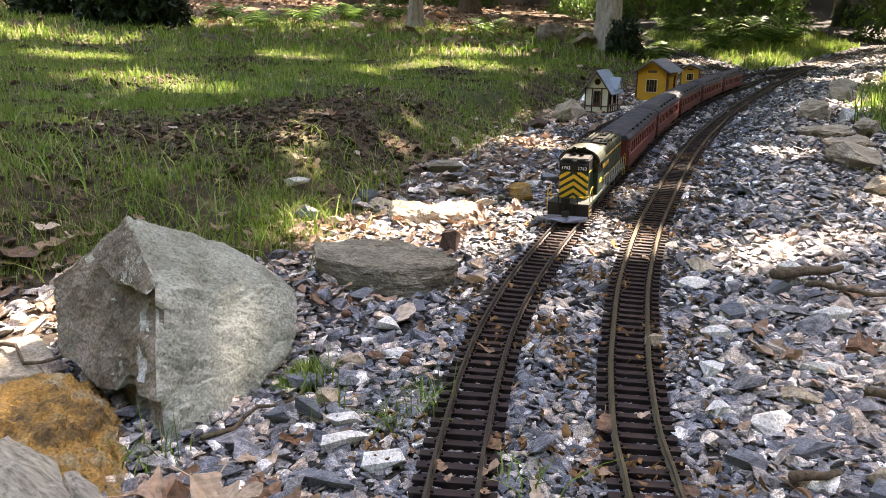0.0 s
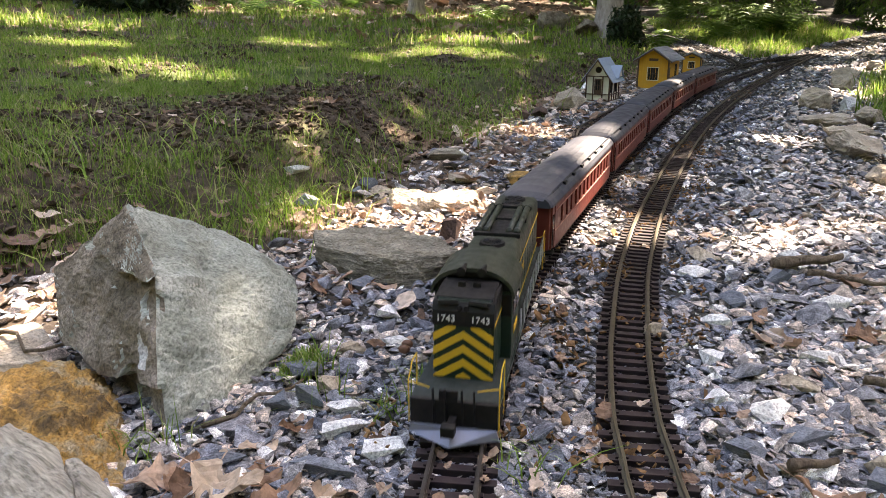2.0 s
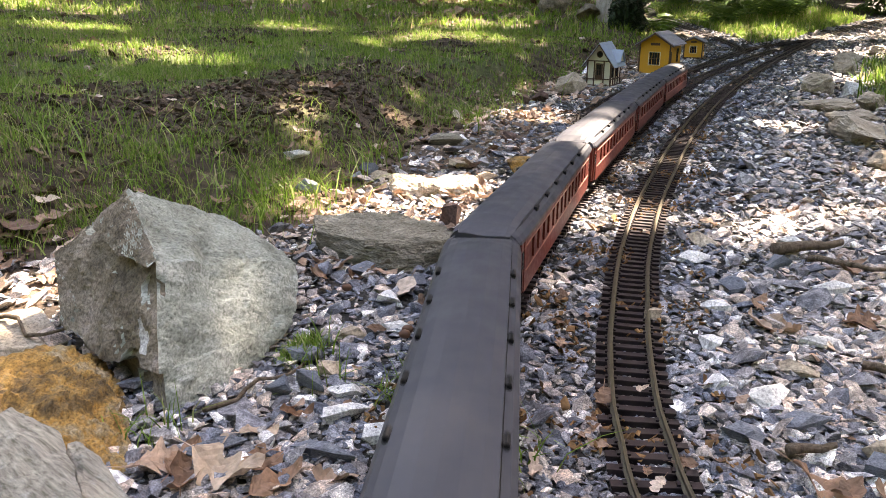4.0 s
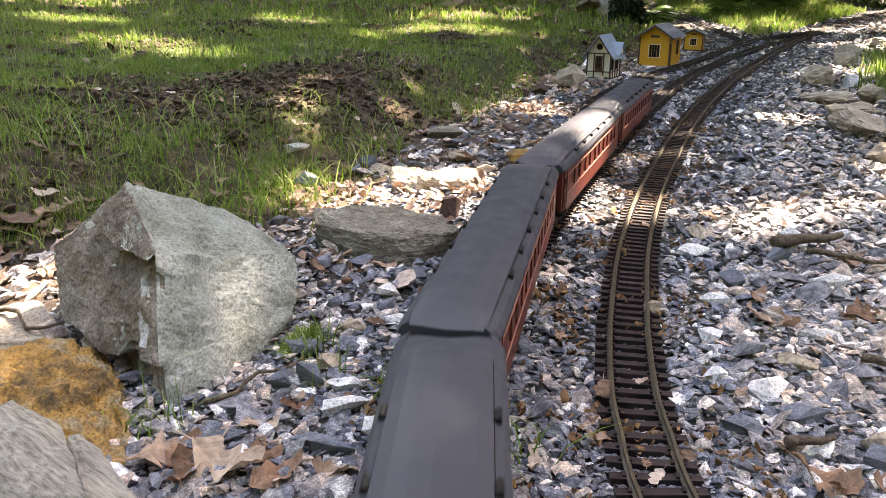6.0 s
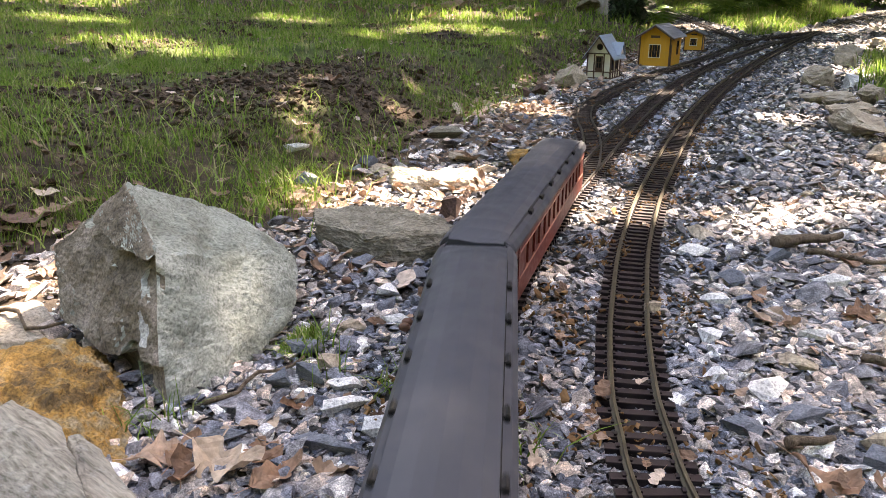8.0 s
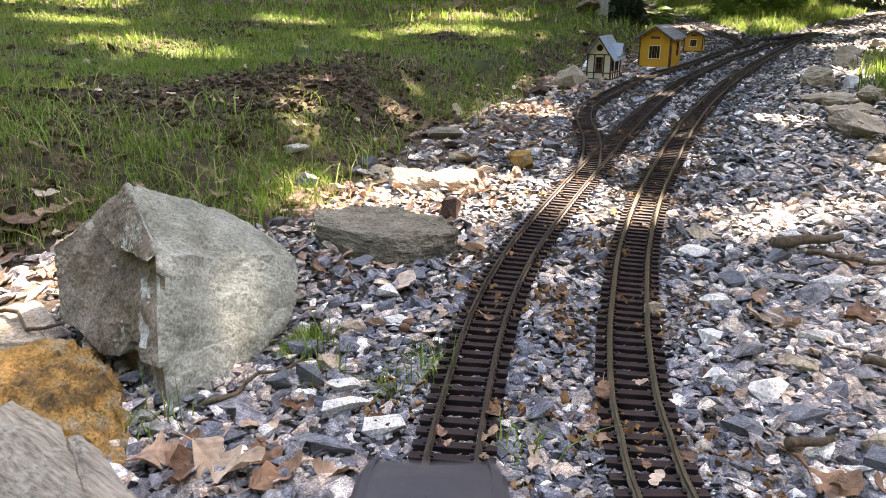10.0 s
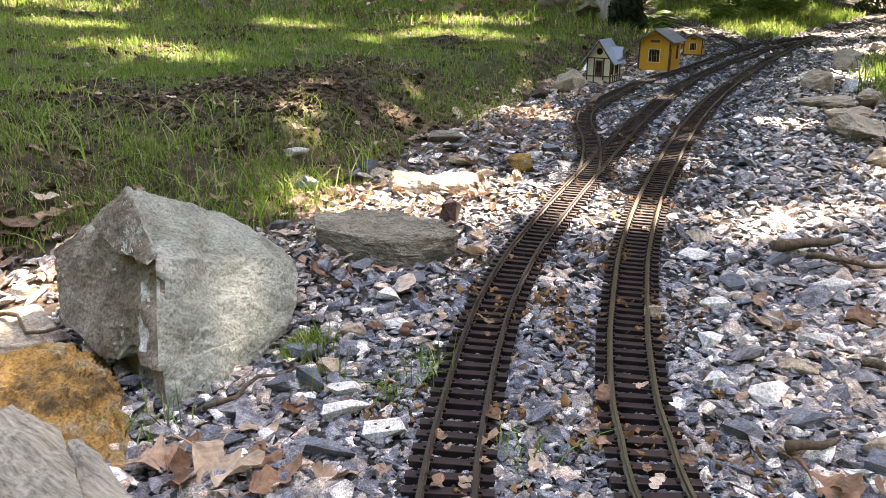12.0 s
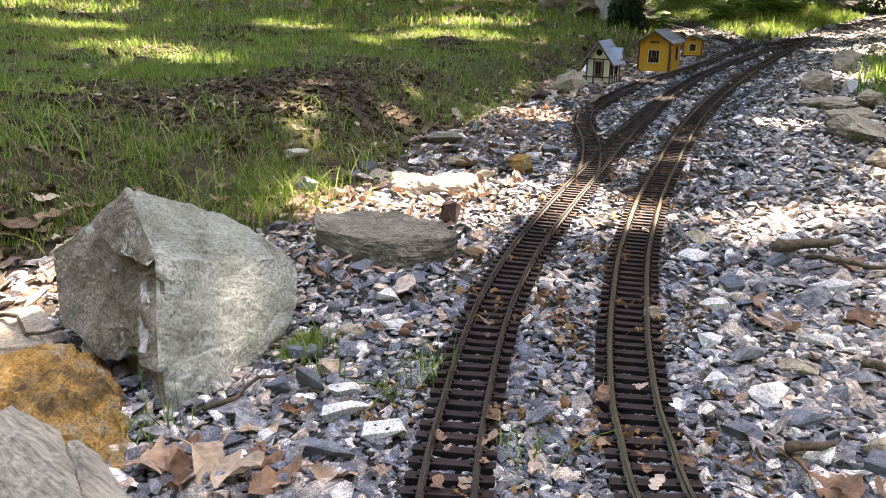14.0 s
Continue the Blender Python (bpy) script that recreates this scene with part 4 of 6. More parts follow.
boulder("boulder", "large grey-green angular boulder beside the track", [
    # main block with its flat face, down to an overhanging ledge
    [(-0.386, 0.90, 0.177), (-0.375, 1.0, 0.142), (-0.315, 1.03, 0.110), (-0.295, 1.03, 0.101), (-0.242, 1.02, 0.071), (-0.204, 0.99, 0.054), (-0.198, 0.96, 0.025), (-0.201, 0.90, -0.003),
     (-0.321, 0.79, 0.126), (-0.330, 0.745, 0.038), (-0.302, 0.715, 0.027), (-0.394, 0.78, 0.015), (-0.475, 0.86, 0.017), (-0.52, 0.95, 0.082), (-0.472, 0.95, 0.121),
     (-0.26, 1.12, -0.03), (-0.45, 1.10, -0.03), (-0.40, 1.08, 0.10)],
    # foot, set back under the ledge
    [(-0.293, 0.705, -0.04), (-0.345, 0.765, -0.04), (-0.258, 0.775, -0.05), (-0.270, 0.715, -0.04), (-0.299, 0.722, 0.024), (-0.199, 0.899, 0.004), (-0.390, 0.82, 0.02), (-0.455, 0.89, 0.02),
     (-0.48, 0.92, -0.04), (-0.24, 0.98, 0.03), (-0.42, 1.0, 0.03)],
    # cap above the notch
    [(-0.386, 0.895, 0.180), (-0.352, 0.855, 0.150), (-0.316, 0.783, 0.131), (-0.326, 0.779, 0.122), (-0.385, 0.83, 0.124), (-0.440, 0.895, 0.140), (-0.389, 0.93, 0.099), (-0.413, 0.97, 0.146)]],
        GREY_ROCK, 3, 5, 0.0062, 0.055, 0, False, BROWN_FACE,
        [((-0.324, 0.772, 0.104), 0.020, (-0.004, 0.011, -0.003)), ((-0.345, 0.745, 0.004), 0.03, (0.0, 0.016, 0.004)), ((-0.45, 0.93, 0.14), 0.03, (0.01, 0.012, -0.012)),
         ((-0.27, 0.87, 0.085), 0.05, (-0.004, 0.006, -0.004)), ((-0.345, 1.015, 0.14), 0.03, (0.0, 0.0, -0.012))])
boulder("slate_slab", "flat grey-brown layered stone slab lying on gravel", [
    [(-0.219, 1.235, 0.027), (-0.129, 1.168, 0.029), (-0.08, 1.153, 0.026), (0.019, 1.188, 0.025), (0.027, 1.21, 0.026), (-0.232, 1.30, 0.036), (-0.10, 1.32, 0.034), (-0.009, 1.275, 0.030),
     (-0.223, 1.25, 0.0), (-0.150, 1.185, 0.004), (-0.112, 1.150, -0.02), (-0.060, 1.146, -0.02), (0.022, 1.195, -0.01), (-0.200, 1.23, -0.04), (-0.110, 1.155, -0.04), (-0.055, 1.15, -0.04),
     (0.018, 1.20, -0.04), (-0.22, 1.31, -0.04), (0.0, 1.28, -0.04)]], PLANK_ROCK, 5, 5, 0.0055, 0.03, 1)
boulder("rusty_rock", "rounded rusty orange-brown rock beside the boulder",
        [[(-0.53, 0.70, 0.03), (-0.453, 0.75, 0.03), (-0.422, 0.78, 0.03), (-0.369, 0.72, 0.018), (-0.325, 0.66, -0.005), (-0.292, 0.6, -0.02), (-0.31, 0.56, -0.03), (-0.45, 0.55, -0.03),
         (-0.44, 0.62, 0.045), (-0.37, 0.62, 0.028), (-0.55, 0.8, -0.03), (-0.40, 0.82, -0.03), (-0.52, 0.6, 0.04)]], RUST_ROCK, 7, 5, 0.012, 0.035, 2)
boulder("wedge_rock", "pale grey cracked wedge of rock leaning on rusty rock", [
    [(-0.366, 0.545, 0.079), (-0.365, 0.56, 0.077), (-0.332, 0.552, 0.064), (-0.318, 0.545, 0.061), (-0.266, 0.47, 0.049), (-0.30, 0.42, 0.0), (-0.42, 0.55, 0.05), (-0.44, 0.50, -0.02), (-0.34, 0.56, -0.02),
     (-0.27, 0.48, -0.02), (-0.40, 0.47, 0.045)],
    [(-0.313, 0.543, 0.052), (-0.303, 0.543, 0.054), (-0.283, 0.532, 0.045), (-0.236, 0.49, 0.028), (-0.262, 0.465, 0.036), (-0.22, 0.46, -0.02), (-0.27, 0.54, -0.02), (-0.32, 0.55, -0.02), (-0.29, 0.44, -0.02)]],
        WEDGE_ROCK, 11, 4, 0.0028, 0.03, 0)
boulder("flat_stone", "pale flat stone with a dark underside",
        [[(-0.62, 0.92, 0.004), (-0.56, 0.96, 0.002), (-0.505, 0.90, -0.004), (-0.498, 0.86, -0.008), (-0.56, 0.82, 0.0), (-0.64, 0.84, 0.004), (-0.61, 0.93, -0.03), (-0.51, 0.9, -0.03),
         (-0.50, 0.85, -0.03), (-0.55, 0.83, -0.03)]], TAN, 13, 4, 0.003, 0.03, 2)
boulder("sunlit_stone", "long pale stone lying in bright sun",
        [[(-0.13, 1.73, 0.012), (0.07, 1.74, 0.012), (0.09, 1.67, 0.0), (0.0, 1.63, 0.004), (-0.11, 1.64, 0.002), (-0.13, 1.73, -0.04), (0.08, 1.74, -0.04), (0.08, 1.65, -0.04), (0.0, 1.62, -0.03),
         (-0.10, 1.63, -0.03)]], TAN, 17, 4, 0.011, 0.05, 4)
block_stone("brown_stone", "small dark red-brown stone in sunlit leaves", (0.02, 1.42), (0.075, 0.06, 0.055), BROWN_ROCK, 21, 20)
block_stone("pale_rock", "rounded tan rock beside the small white house", (0.585, 3.52), (0.16, 0.12, 0.125), TAN, 23, 10)
block_stone("bank_stone", "flat grey stone at foot of grass bank", (0.01, 2.29), (0.12, 0.07, 0.05), PLANK_ROCK, 25, 5)
block_stone("brown_rock", "rounded brown stone half buried in leaves", (0.20, 1.88), (0.10, 0.06, 0.06), RUST_ROCK, 26, -10)
for i, (x, y, a, b, c, mat, turn) in enumerate([(1.73, 3.52, 0.26, 0.22, 0.17, TAN, 20), (1.83, 3.45, 0.20, 0.15, 0.13, PALE_VEIN, 70), (2.36, 4.55, 0.34, 0.22, 0.16, TAN, 35),
                                               (1.53, 3.03, 0.36, 0.30, 0.09, TAN, 10), (1.70, 3.02, 0.20, 0.17, 0.14, TAN, 40), (1.40, 2.62, 0.34, 0.28, 0.10, TAN, 60),
                                               (1.27, 2.32, 0.44, 0.22, 0.14, TAN, 78), (1.17, 1.93, 0.22, 0.16, 0.11, TAN, 15), (2.72, 5.2, 0.3, 0.24, 0.14, TAN, 0),
                                               (3.35, 6.0, 0.3, 0.2, 0.12, TAN, 30), (1.33, 1.75, 0.22, 0.2, 0.10, TAN, 80)]):
    block_stone("edging_rock", "weathered tan and grey rock edging the gravel", (x, y), (a * 0.72, b * 0.68, c * 0.75), WARM_GREY if mat is GREY_ROCK else mat, 40 + i, turn, 16, 3, (0, 0), "edging rocks", 0.11)
block_stone("distant_boulder", "mossy grey boulder in front of tree", (1.18, 8.5), (0.36, 0.28, 0.26), BROWN_FACE, 61, 15, 16, 3)
block_stone("distant_boulder", "mossy grey boulder at foot of pale tree", (1.42, 7.75), (0.32, 0.24, 0.2), BROWN_FACE, 62, 60, 16, 3)
STONES = [(-0.11, 0.74, 0.040, 0.030, 0.022, PALE), (-0.105, 0.695, 0.058, 0.032, 0.022, PALE), (-0.058, 0.662, 0.052, 0.034, 0.022, PALE), (-0.080, 1.015, 0.042, 0.034, 0.028, PALE),
          (0.385, 0.985, 0.05, 0.03, 0.022, PALE), (0.36, 0.735, 0.055, 0.034, 0.024, PALE), (0.31, 0.76, 0.034, 0.03, 0.024, PALE), (0.29, 0.95, 0.036, 0.03, 0.024, TAN),
          (0.485, 0.87, 0.064, 0.024, 0.018, PALE), (0.47, 1.29, 0.06, 0.05, 0.03, TAN), (0.42, 1.20, 0.07, 0.04, 0.02, PALE), (0.43, 0.63, 0.05, 0.036, 0.024, TAN),
          (0.41, 0.59, 0.05, 0.045, 0.03, SLATE), (0.30, 0.66, 0.045, 0.036, 0.024, SLATE), (0.375, 0.68, 0.06, 0.035, 0.022, SLATE), (-0.17, 0.84, 0.045, 0.035, 0.028, SLATE),
          (-0.18, 0.755, 0.05, 0.03, 0.03, SLATE), (-0.155, 0.755, 0.046, 0.034, 0.034, SLATE), (-0.115, 0.625, 0.075, 0.03, 0.022, SLATE), (-0.22, 0.635, 0.06, 0.022, 0.02, SLATE),
          (-0.12, 0.90, 0.05, 0.032, 0.02, TAN), (-0.135, 0.80, 0.03, 0.04, 0.03, TAN), (-0.05, 1.10, 0.05, 0.035, 0.03, SLATE), (-0.07, 0.93, 0.05, 0.03, 0.018, PALE),
          (-0.13, 1.13, 0.05, 0.035, 0.03, SLATE), (0.58, 1.05, 0.06, 0.04, 0.03, PALE), (0.62, 1.28, 0.07, 0.045, 0.03, PALE), (0.55, 1.18, 0.06, 0.04, 0.026, SLATE),
          (0.44, 1.06, 0.05, 0.05, 0.03, SLATE), (0.52, 0.75, 0.06, 0.04, 0.026, SLATE), (0.50, 0.68, 0.05, 0.034, 0.026, PALE), (0.67, 1.02, 0.07, 0.04, 0.03, SLATE),
          (0.42, 0.80, 0.05, 0.03, 0.022, TAN), (0.57, 0.83, 0.06, 0.03, 0.022, PALE), (0.61, 0.93, 0.055, 0.04, 0.02, TAN), (0.34, 0.87, 0.04, 0.03, 0.022, PALE),
          (-0.30, 1.62, 0.06, 0.045, 0.04, SLATE), (-0.22, 1.78, 0.05, 0.04, 0.035, SLATE), (-0.15, 1.80, 0.07, 0.04, 0.03, TAN), (-0.19, 1.88, 0.05, 0.03, 0.03, SLATE),
          (-0.36, 1.80, 0.075, 0.035, 0.03, PALE), (0.05, 1.95, 0.08, 0.05, 0.035, TAN), (0.10, 1.78, 0.07, 0.04, 0.03, TAN), (0.20, 2.35, 0.07, 0.05, 0.04, BROWN_ROCK),
          (0.33, 3.20, 0.08, 0.05, 0.05, BROWN_ROCK), (0.42, 3.25, 0.09, 0.07, 0.06, BROWN_ROCK), (0.30, 2.1, 0.06, 0.05, 0.035, SLATE), (0.25, 2.02, 0.06, 0.04, 0.03, PALE)]
for i, (x, y, a, b, c, mat) in enumerate(STONES):
    kind = {PALE.name: "white quartz stone lying on gravel", SLATE.name: "blue-grey angular slate stone on gravel", TAN.name: "tan stone with pale face on gravel",
            BROWN_ROCK.name: "dark brown stone among dead leaves"}[mat.name]
    block_stone("stone", kind, (x, y), (a * 1.05, b * 1.05, c * 1.1), mat, 100 + i, (i * 47) % 60 - 30, 12, 1, (0, 0), "larger loose stones", 0.04, "stone")


# ---- gravel: two kinds, joined ----
def near_tracks(x, y):
    return np.minimum(np.minimum(gap(MAIN, x, y), gap(LOOP, x, y)), np.minimum(gap(SIDING, x, y), gap(BRANCH, x, y)))


STONE_SHAPES = [arrays(rough_stone(200 + i, 9 + i % 4, 0.62 if i % 3 else 0.45, 0)) for i in range(26)]
for _v, _f in STONE_SHAPES:
    _v *= 0.5


def gravel_field(name, label, mat, count, box_, size, keep, seed, category):
    rng = np.random.RandomState(seed)
    if box_[2] > 0:
        y = box_[2] * (box_[3] / box_[2]) ** rng.uniform(0, 1, count)
        x = rng.uniform(-1, 1, count) * (0.62 * y + 0.25)
    else:
        x, y = rng.uniform(box_[0], box_[1], count), rng.uniform(box_[2], box_[3], count)
    ok = keep(x, y, rng)
    x, y = x[ok], y[ok]
    n = len(x)
    d = near_tracks(x, y)
    s = size * np.exp(rng.normal(0, 0.42, n)) * (0.82 + 0.24 * np.minimum(y, 7))
    s = np.minimum(s, np.maximum(0.0125, (d - 0.030) * 1.5))
    inside = d < 0.046
    s = np.where(inside, np.minimum(s, 0.0125), s)
    dims = np.c_[s, s * rng.uniform(0.6, 0.95, n), s * rng.uniform(0.5, 0.8, n)]
    z = terrain(x, y) + dims[:, 2] * rng.uniform(0.05, 0.32, n)
    z = np.where(inside, grade(x, y) - 0.0150 - dims[:, 2] * 0.20, z)
    edge = (d >= 0.046) & (d < 0.06)
    z = np.where(edge, np.minimum(z, grade(x, y) - 0.010 - dims[:, 2] * 0.15), z)
    v, f = scatter(STONE_SHAPES, np.c_[x, y, z], dims, rng.uniform(0, 6.28, n), rng.randint(0, len(STONE_SHAPES), n), 0.3, rng)
    return raw_mesh(name, v, f, mat, "stuff", label, category)


def wedge(x, y, margin=0.25):
    """Ground within the lens's reach, and some more."""
    return np.abs(x) < 0.62 * y + margin


def keep_ballast(x, y, rng):
    d = near_tracks(x, y)
    foot, edge = beside(FOOT, x, y), -beside(EDGE, x, y)
    p = np.where(d < 0.14, 1.0, np.clip(1.0 - (d - 0.14) * 3.2, 0.10, 1))
    p = np.where(d < 0.046, 0.85, p)
    return wedge(x, y) & (foot < -0.02 + 0.05 * rng.uniform(-1, 1, len(x))) & (edge < 0) & (rng.uniform(0, 1, len(x)) < p)


def keep_rubble(x, y, rng):
    d = near_tracks(x, y)
    foot, edge = beside(FOOT, x, y), -beside(EDGE, x, y)
    right = smooth(0.05, 0.3, x - np.interp(y, LOOP[:, 1], LOOP[:, 0]))
    p = np.clip((d - 0.05) * 4, 0, 1) * (0.42 + 0.58 * right)
    return wedge(x, y) & (foot < 0.05 * rng.uniform(-1, 1.6, len(x))) & (edge < 0.1) & (rng.uniform(0, 1, len(x)) < p)


gravel_field("track_ballast", "crushed blue-grey stone ballast round the rails", BALLAST, 78000, (-1.2, 3.2, 0.45, 11.0), 0.0120, keep_ballast, 5, "gravel")
gravel_field("loose_gravel", "mixed grey, tan and white loose stones", RUBBLE, 62000, (-1.2, 3.6, 0.45, 9.0), 0.0165, keep_rubble, 6, "gravel")


gravel_field("loose_gravel", "mixed grey loose stones on the bed", RUBBLE, 9000, (-1.5, 1.8, -2.0, 0.6), 0.026,
             lambda x, y, rng: ((np.abs(x) > 0.62 * y + 0.2) | (y < 0.45)) & (near_tracks(x, y) > 0.06) & (beside(FOOT, x, y) < 0), 7, "gravel")


# ---- dead leaves, cones, twigs ----
def leaf_shape(seed, lobes=3, length=1.0, width=0.62, curl=0.25, deep=0.42):
    """A lobed oak or maple leaf with pointed lobes, its blade cupped and its rim curled, with a stalk."""
    rnd = random.Random(seed)
    bm = bmesh.new()
    n = lobes * 6
    across = (-1.0, -0.62, -0.28, 0.0, 0.28, 0.62, 1.0)
    jag = [rnd.uniform(0.75, 1.2) for _ in range(2 * lobes + 2)]
    roll = rnd.uniform(0.5, 1.3)
    rows = []
    for i in range(n + 1):
        u = i / n
        row = []
        for v in across:
            k = (u * lobes + (0.12 if v > 0 else 0.0)) % 1.0
            point = 1 - abs(2 * k - 1)
            w = width * 0.5 * math.sin(math.pi * min(1, u * 0.96 + 0.03)) ** 0.55 * (1 - deep * (1 - point ** 0.8)) * jag[int(u * lobes) * 2 % len(jag) + (v > 0)] + 0.008
            x = (u - 0.5) * length + 0.16 * abs(v) * w * (1 + point)
            bend = curl * ((u - 0.5) ** 2 * 0.9 + 0.10 * math.sin(u * 7 + seed))
            rim = curl * roll * abs(v) ** 1.7 * w * (0.25 + 0.75 * math.sin(u * 5 + seed * 1.7 + (2 if v > 0 else 0)))
            row.append(bm.verts.new((x, v * w * (1 - 0.15 * curl * abs(v)) + 0.03 * math.sin(u * 5 + seed), bend + rim - 0.02 * (v == 0))))
        rows.append(row)
    for a, b in zip(rows, rows[1:]):
        for q in range(len(across) - 1):
            bm.faces.new((a[q], b[q], b[q + 1], a[q + 1]))
    a = rows[0][3].co
    s = [bm.verts.new(a + Vector(v)) for v in ((0, 0.012, 0), (0, -0.012, 0), (-0.3, 0.01, 0.06), (-0.3, -0.005, 0.06))]
    bm.faces.new((s[0], s[1], s[3], s[2]))
    for v in bm.verts:
        v.co.z += 0.06 * noise.noise(v.co * 4 + Vector((seed * 5, 0, 0))) + 0.035 * noise.noise(v.co * 11)
    low = min(v.co.z for v in bm.verts)
    for v in bm.verts:
        v.co.z -= low
    return bm


def leaf_scale(s):
    return s * 0.72


LEAF_MESHES = [mesh_of("dead_leaf", leaf_shape(i, 3 + i % 2, 1.0, 0.6 + 0.12 * (i % 3), 0.38 + 0.16 * (i % 4), 0.44 + 0.08 * (i % 3)), DEAD_BIG) for i in range(8)]
LEAF_ARR = []
for i in range(8):
    LEAF_ARR.append(arrays(leaf_shape(i + 20, 2 + i % 2, 1.0, 0.62, 0.35 + 0.12 * (i % 3), 0.45)))


def leaf_at(x, y, size, turn, k, label="curled brown dead oak leaf on the ground", tilt=(0, 0), lift=0.004):
    ob = tagged(new("dead_leaf", LEAF_MESHES[k % 8]), label, "leaf", "fallen leaves")
    ob.matrix_world = pose(x, y, float(terrain(x, y)[0]) + lift, tilt[0], tilt[1], turn) @ Matrix.Scale(leaf_scale(size), 4)
    return ob


for i, (x, y, s, turn, k, tx, ty) in enumerate([
        (-0.177, 1.145, 0.10, 160, 1, 15, 10), (-0.135, 1.12, 0.085, 60, 3, 20, 0), (0.058, 1.205, 0.085, 70, 2, -25, 15), (-0.187, 0.667, 0.055, 20, 0, 0, 0), (-0.272, 0.605, 0.08, 35, 5, -8, 10),
        (-0.201, 0.592, 0.10, -20, 2, 0, 5), (-0.150, 0.575, 0.08, 50, 6, 5, -5), (-0.235, 0.575, 0.075, 110, 7, 0, 0), (0.213, 0.650, 0.052, 30, 4, 0, 0), (0.155, 0.688, 0.045, 80, 0, 10, 0),
        (0.340, 0.572, 0.085, -30, 1, 0, 10), (0.405, 0.565, 0.07, 10, 3, 0, 0), (-0.371, 2.58, 0.09, -20, 2, 0, 10), (0.565, 0.937, 0.075, 10, 5, 0, 0), (0.145, 2.155, 0.09, 100, 1, -30, 20),
        (-0.235, 1.60, 0.06, 80, 3, -40, 0), (-0.20, 2.05, 0.06, 10, 6, 0, 0), (-0.383, 1.803, 0.06, 40, 7, 0, 0), (0.287, 1.377, 0.055, 30, 2, 0, 15), (0.159, 0.94, 0.035, 0, 0, 0, 0),
        (-0.049, 0.932, 0.03, 40, 4, 0, 0), (0.445, 0.99, 0.07, 60, 6, 20, 0), (0.42, 0.93, 0.08, 20, 7, 30, 10), (0.455, 0.91, 0.06, 130, 3, 0, 20), (0.15, 0.87, 0.03, 70, 5, 0, 0),
        (0.21, 0.98, 0.035, 10, 2, 0, 0), (-0.02, 1.55, 0.06, 30, 1, 0, 10), (0.02, 1.49, 0.05, 140, 2, 10, 0), (0.10, 1.50, 0.06, 80, 3, 0, 0), (0.16, 1.72, 0.07, 10, 5, 20, 0),
        (-0.02, 1.46, 0.05, 60, 7, 15, 0), (0.33, 2.85, 0.08, 20, 0, 0, 0), (0.40, 2.95, 0.09, 70, 1, 10, 0), (0.28, 2.75, 0.08, 130, 2, 0, 10), (0.02, 1.35, 0.05, 10, 4, 0, 0),
        (0.36, 3.5, 0.12, 20, 6, 0, 10), (1.05, 4.7, 0.10, 50, 2, 15, 0), (-1.7, 3.75, 0.14, 10, 3, 0, 0), (-0.75, 1.15, 0.09, 50, 1, 0, 0), (-0.68, 1.06, 0.08, 110, 3, 10, 0),
        (-0.62, 1.10, 0.07, 10, 5, 0, 0), (0.66, 1.15, 0.07, 30, 2, 0, 0), (0.62, 0.86, 0.06, 60, 1, 10, 0), (0.52, 1.4, 0.07, 0, 6, 0, 0), (0.72, 1.5, 0.07, 40, 3, 0, 0), (-0.25, 0.62, 0.07, 75, 0, 20, -10),
        (-0.10, 0.585, 0.06, 10, 3, 0, 12), (-0.165, 0.615, 0.06, 130, 5, -15, 0), (-0.225, 0.635, 0.05, 200, 1, 10, 10), (-0.155, 0.70, 0.05, 20, 7, 15, 0), (-0.20, 1.11, 0.09, 100, 6, 25, 0),
        (-0.10, 1.13, 0.07, 20, 0, 10, 10), (0.06, 1.30, 0.06, 60, 2, 0, 0), (0.03, 1.60, 0.07, 140, 4, 10, 0), (0.12, 1.62, 0.06, 30, 6, 0, 0), (-0.05, 1.40, 0.06, 80, 1, 0, 0)]):
    leaf_at(x, y, s, turn, k, ("pale tan curled dead maple leaf" if i % 3 == 2 else "curled brown dead oak leaf on the ground"), (tx, ty))


def litter_field(name, label, count, box_, size, dens, seed, mat=DEAD, shapes=None, tilt=0.22):
    rng = np.random.RandomState(seed)
    x, y = rng.uniform(box_[0], box_[1], count), rng.uniform(box_[2], box_[3], count)
    ok = (rng.uniform(0, 1, count) < dens(x, y)) & wedge(x, y, 0.4) & ((x > -0.16) | (y > 1.06) | (x < -0.56))
    x, y = x[ok], y[ok]
    n = len(x)
    s = size * np.exp(rng.normal(0, 0.35, n))
    z = terrain(x, y) + 0.003 + 0.01 * rng.uniform(0, 1, n)
    d = near_tracks(x, y)
    z = np.where(d < 0.05, grade(x, y) - 0.009, z)
    v, f = scatter(shapes or LEAF_ARR, np.c_[x, y, z], np.c_[s, s, s], rng.uniform(0, 6.28, n), rng.randint(0, len(shapes or LEAF_ARR), n), tilt, rng)
    return raw_mesh(name, v, f, mat, "stuff", label, "leaf litter")


def foot_band(x, y):
    d = beside(FOOT, x, y)
    return smooth(-0.45, -0.1, d) * (1 - smooth(0.0, 0.3, d)) * np.clip(0.5 + 0.7 * vnoise(x, y, 0.3, 9), 0.05, 1)


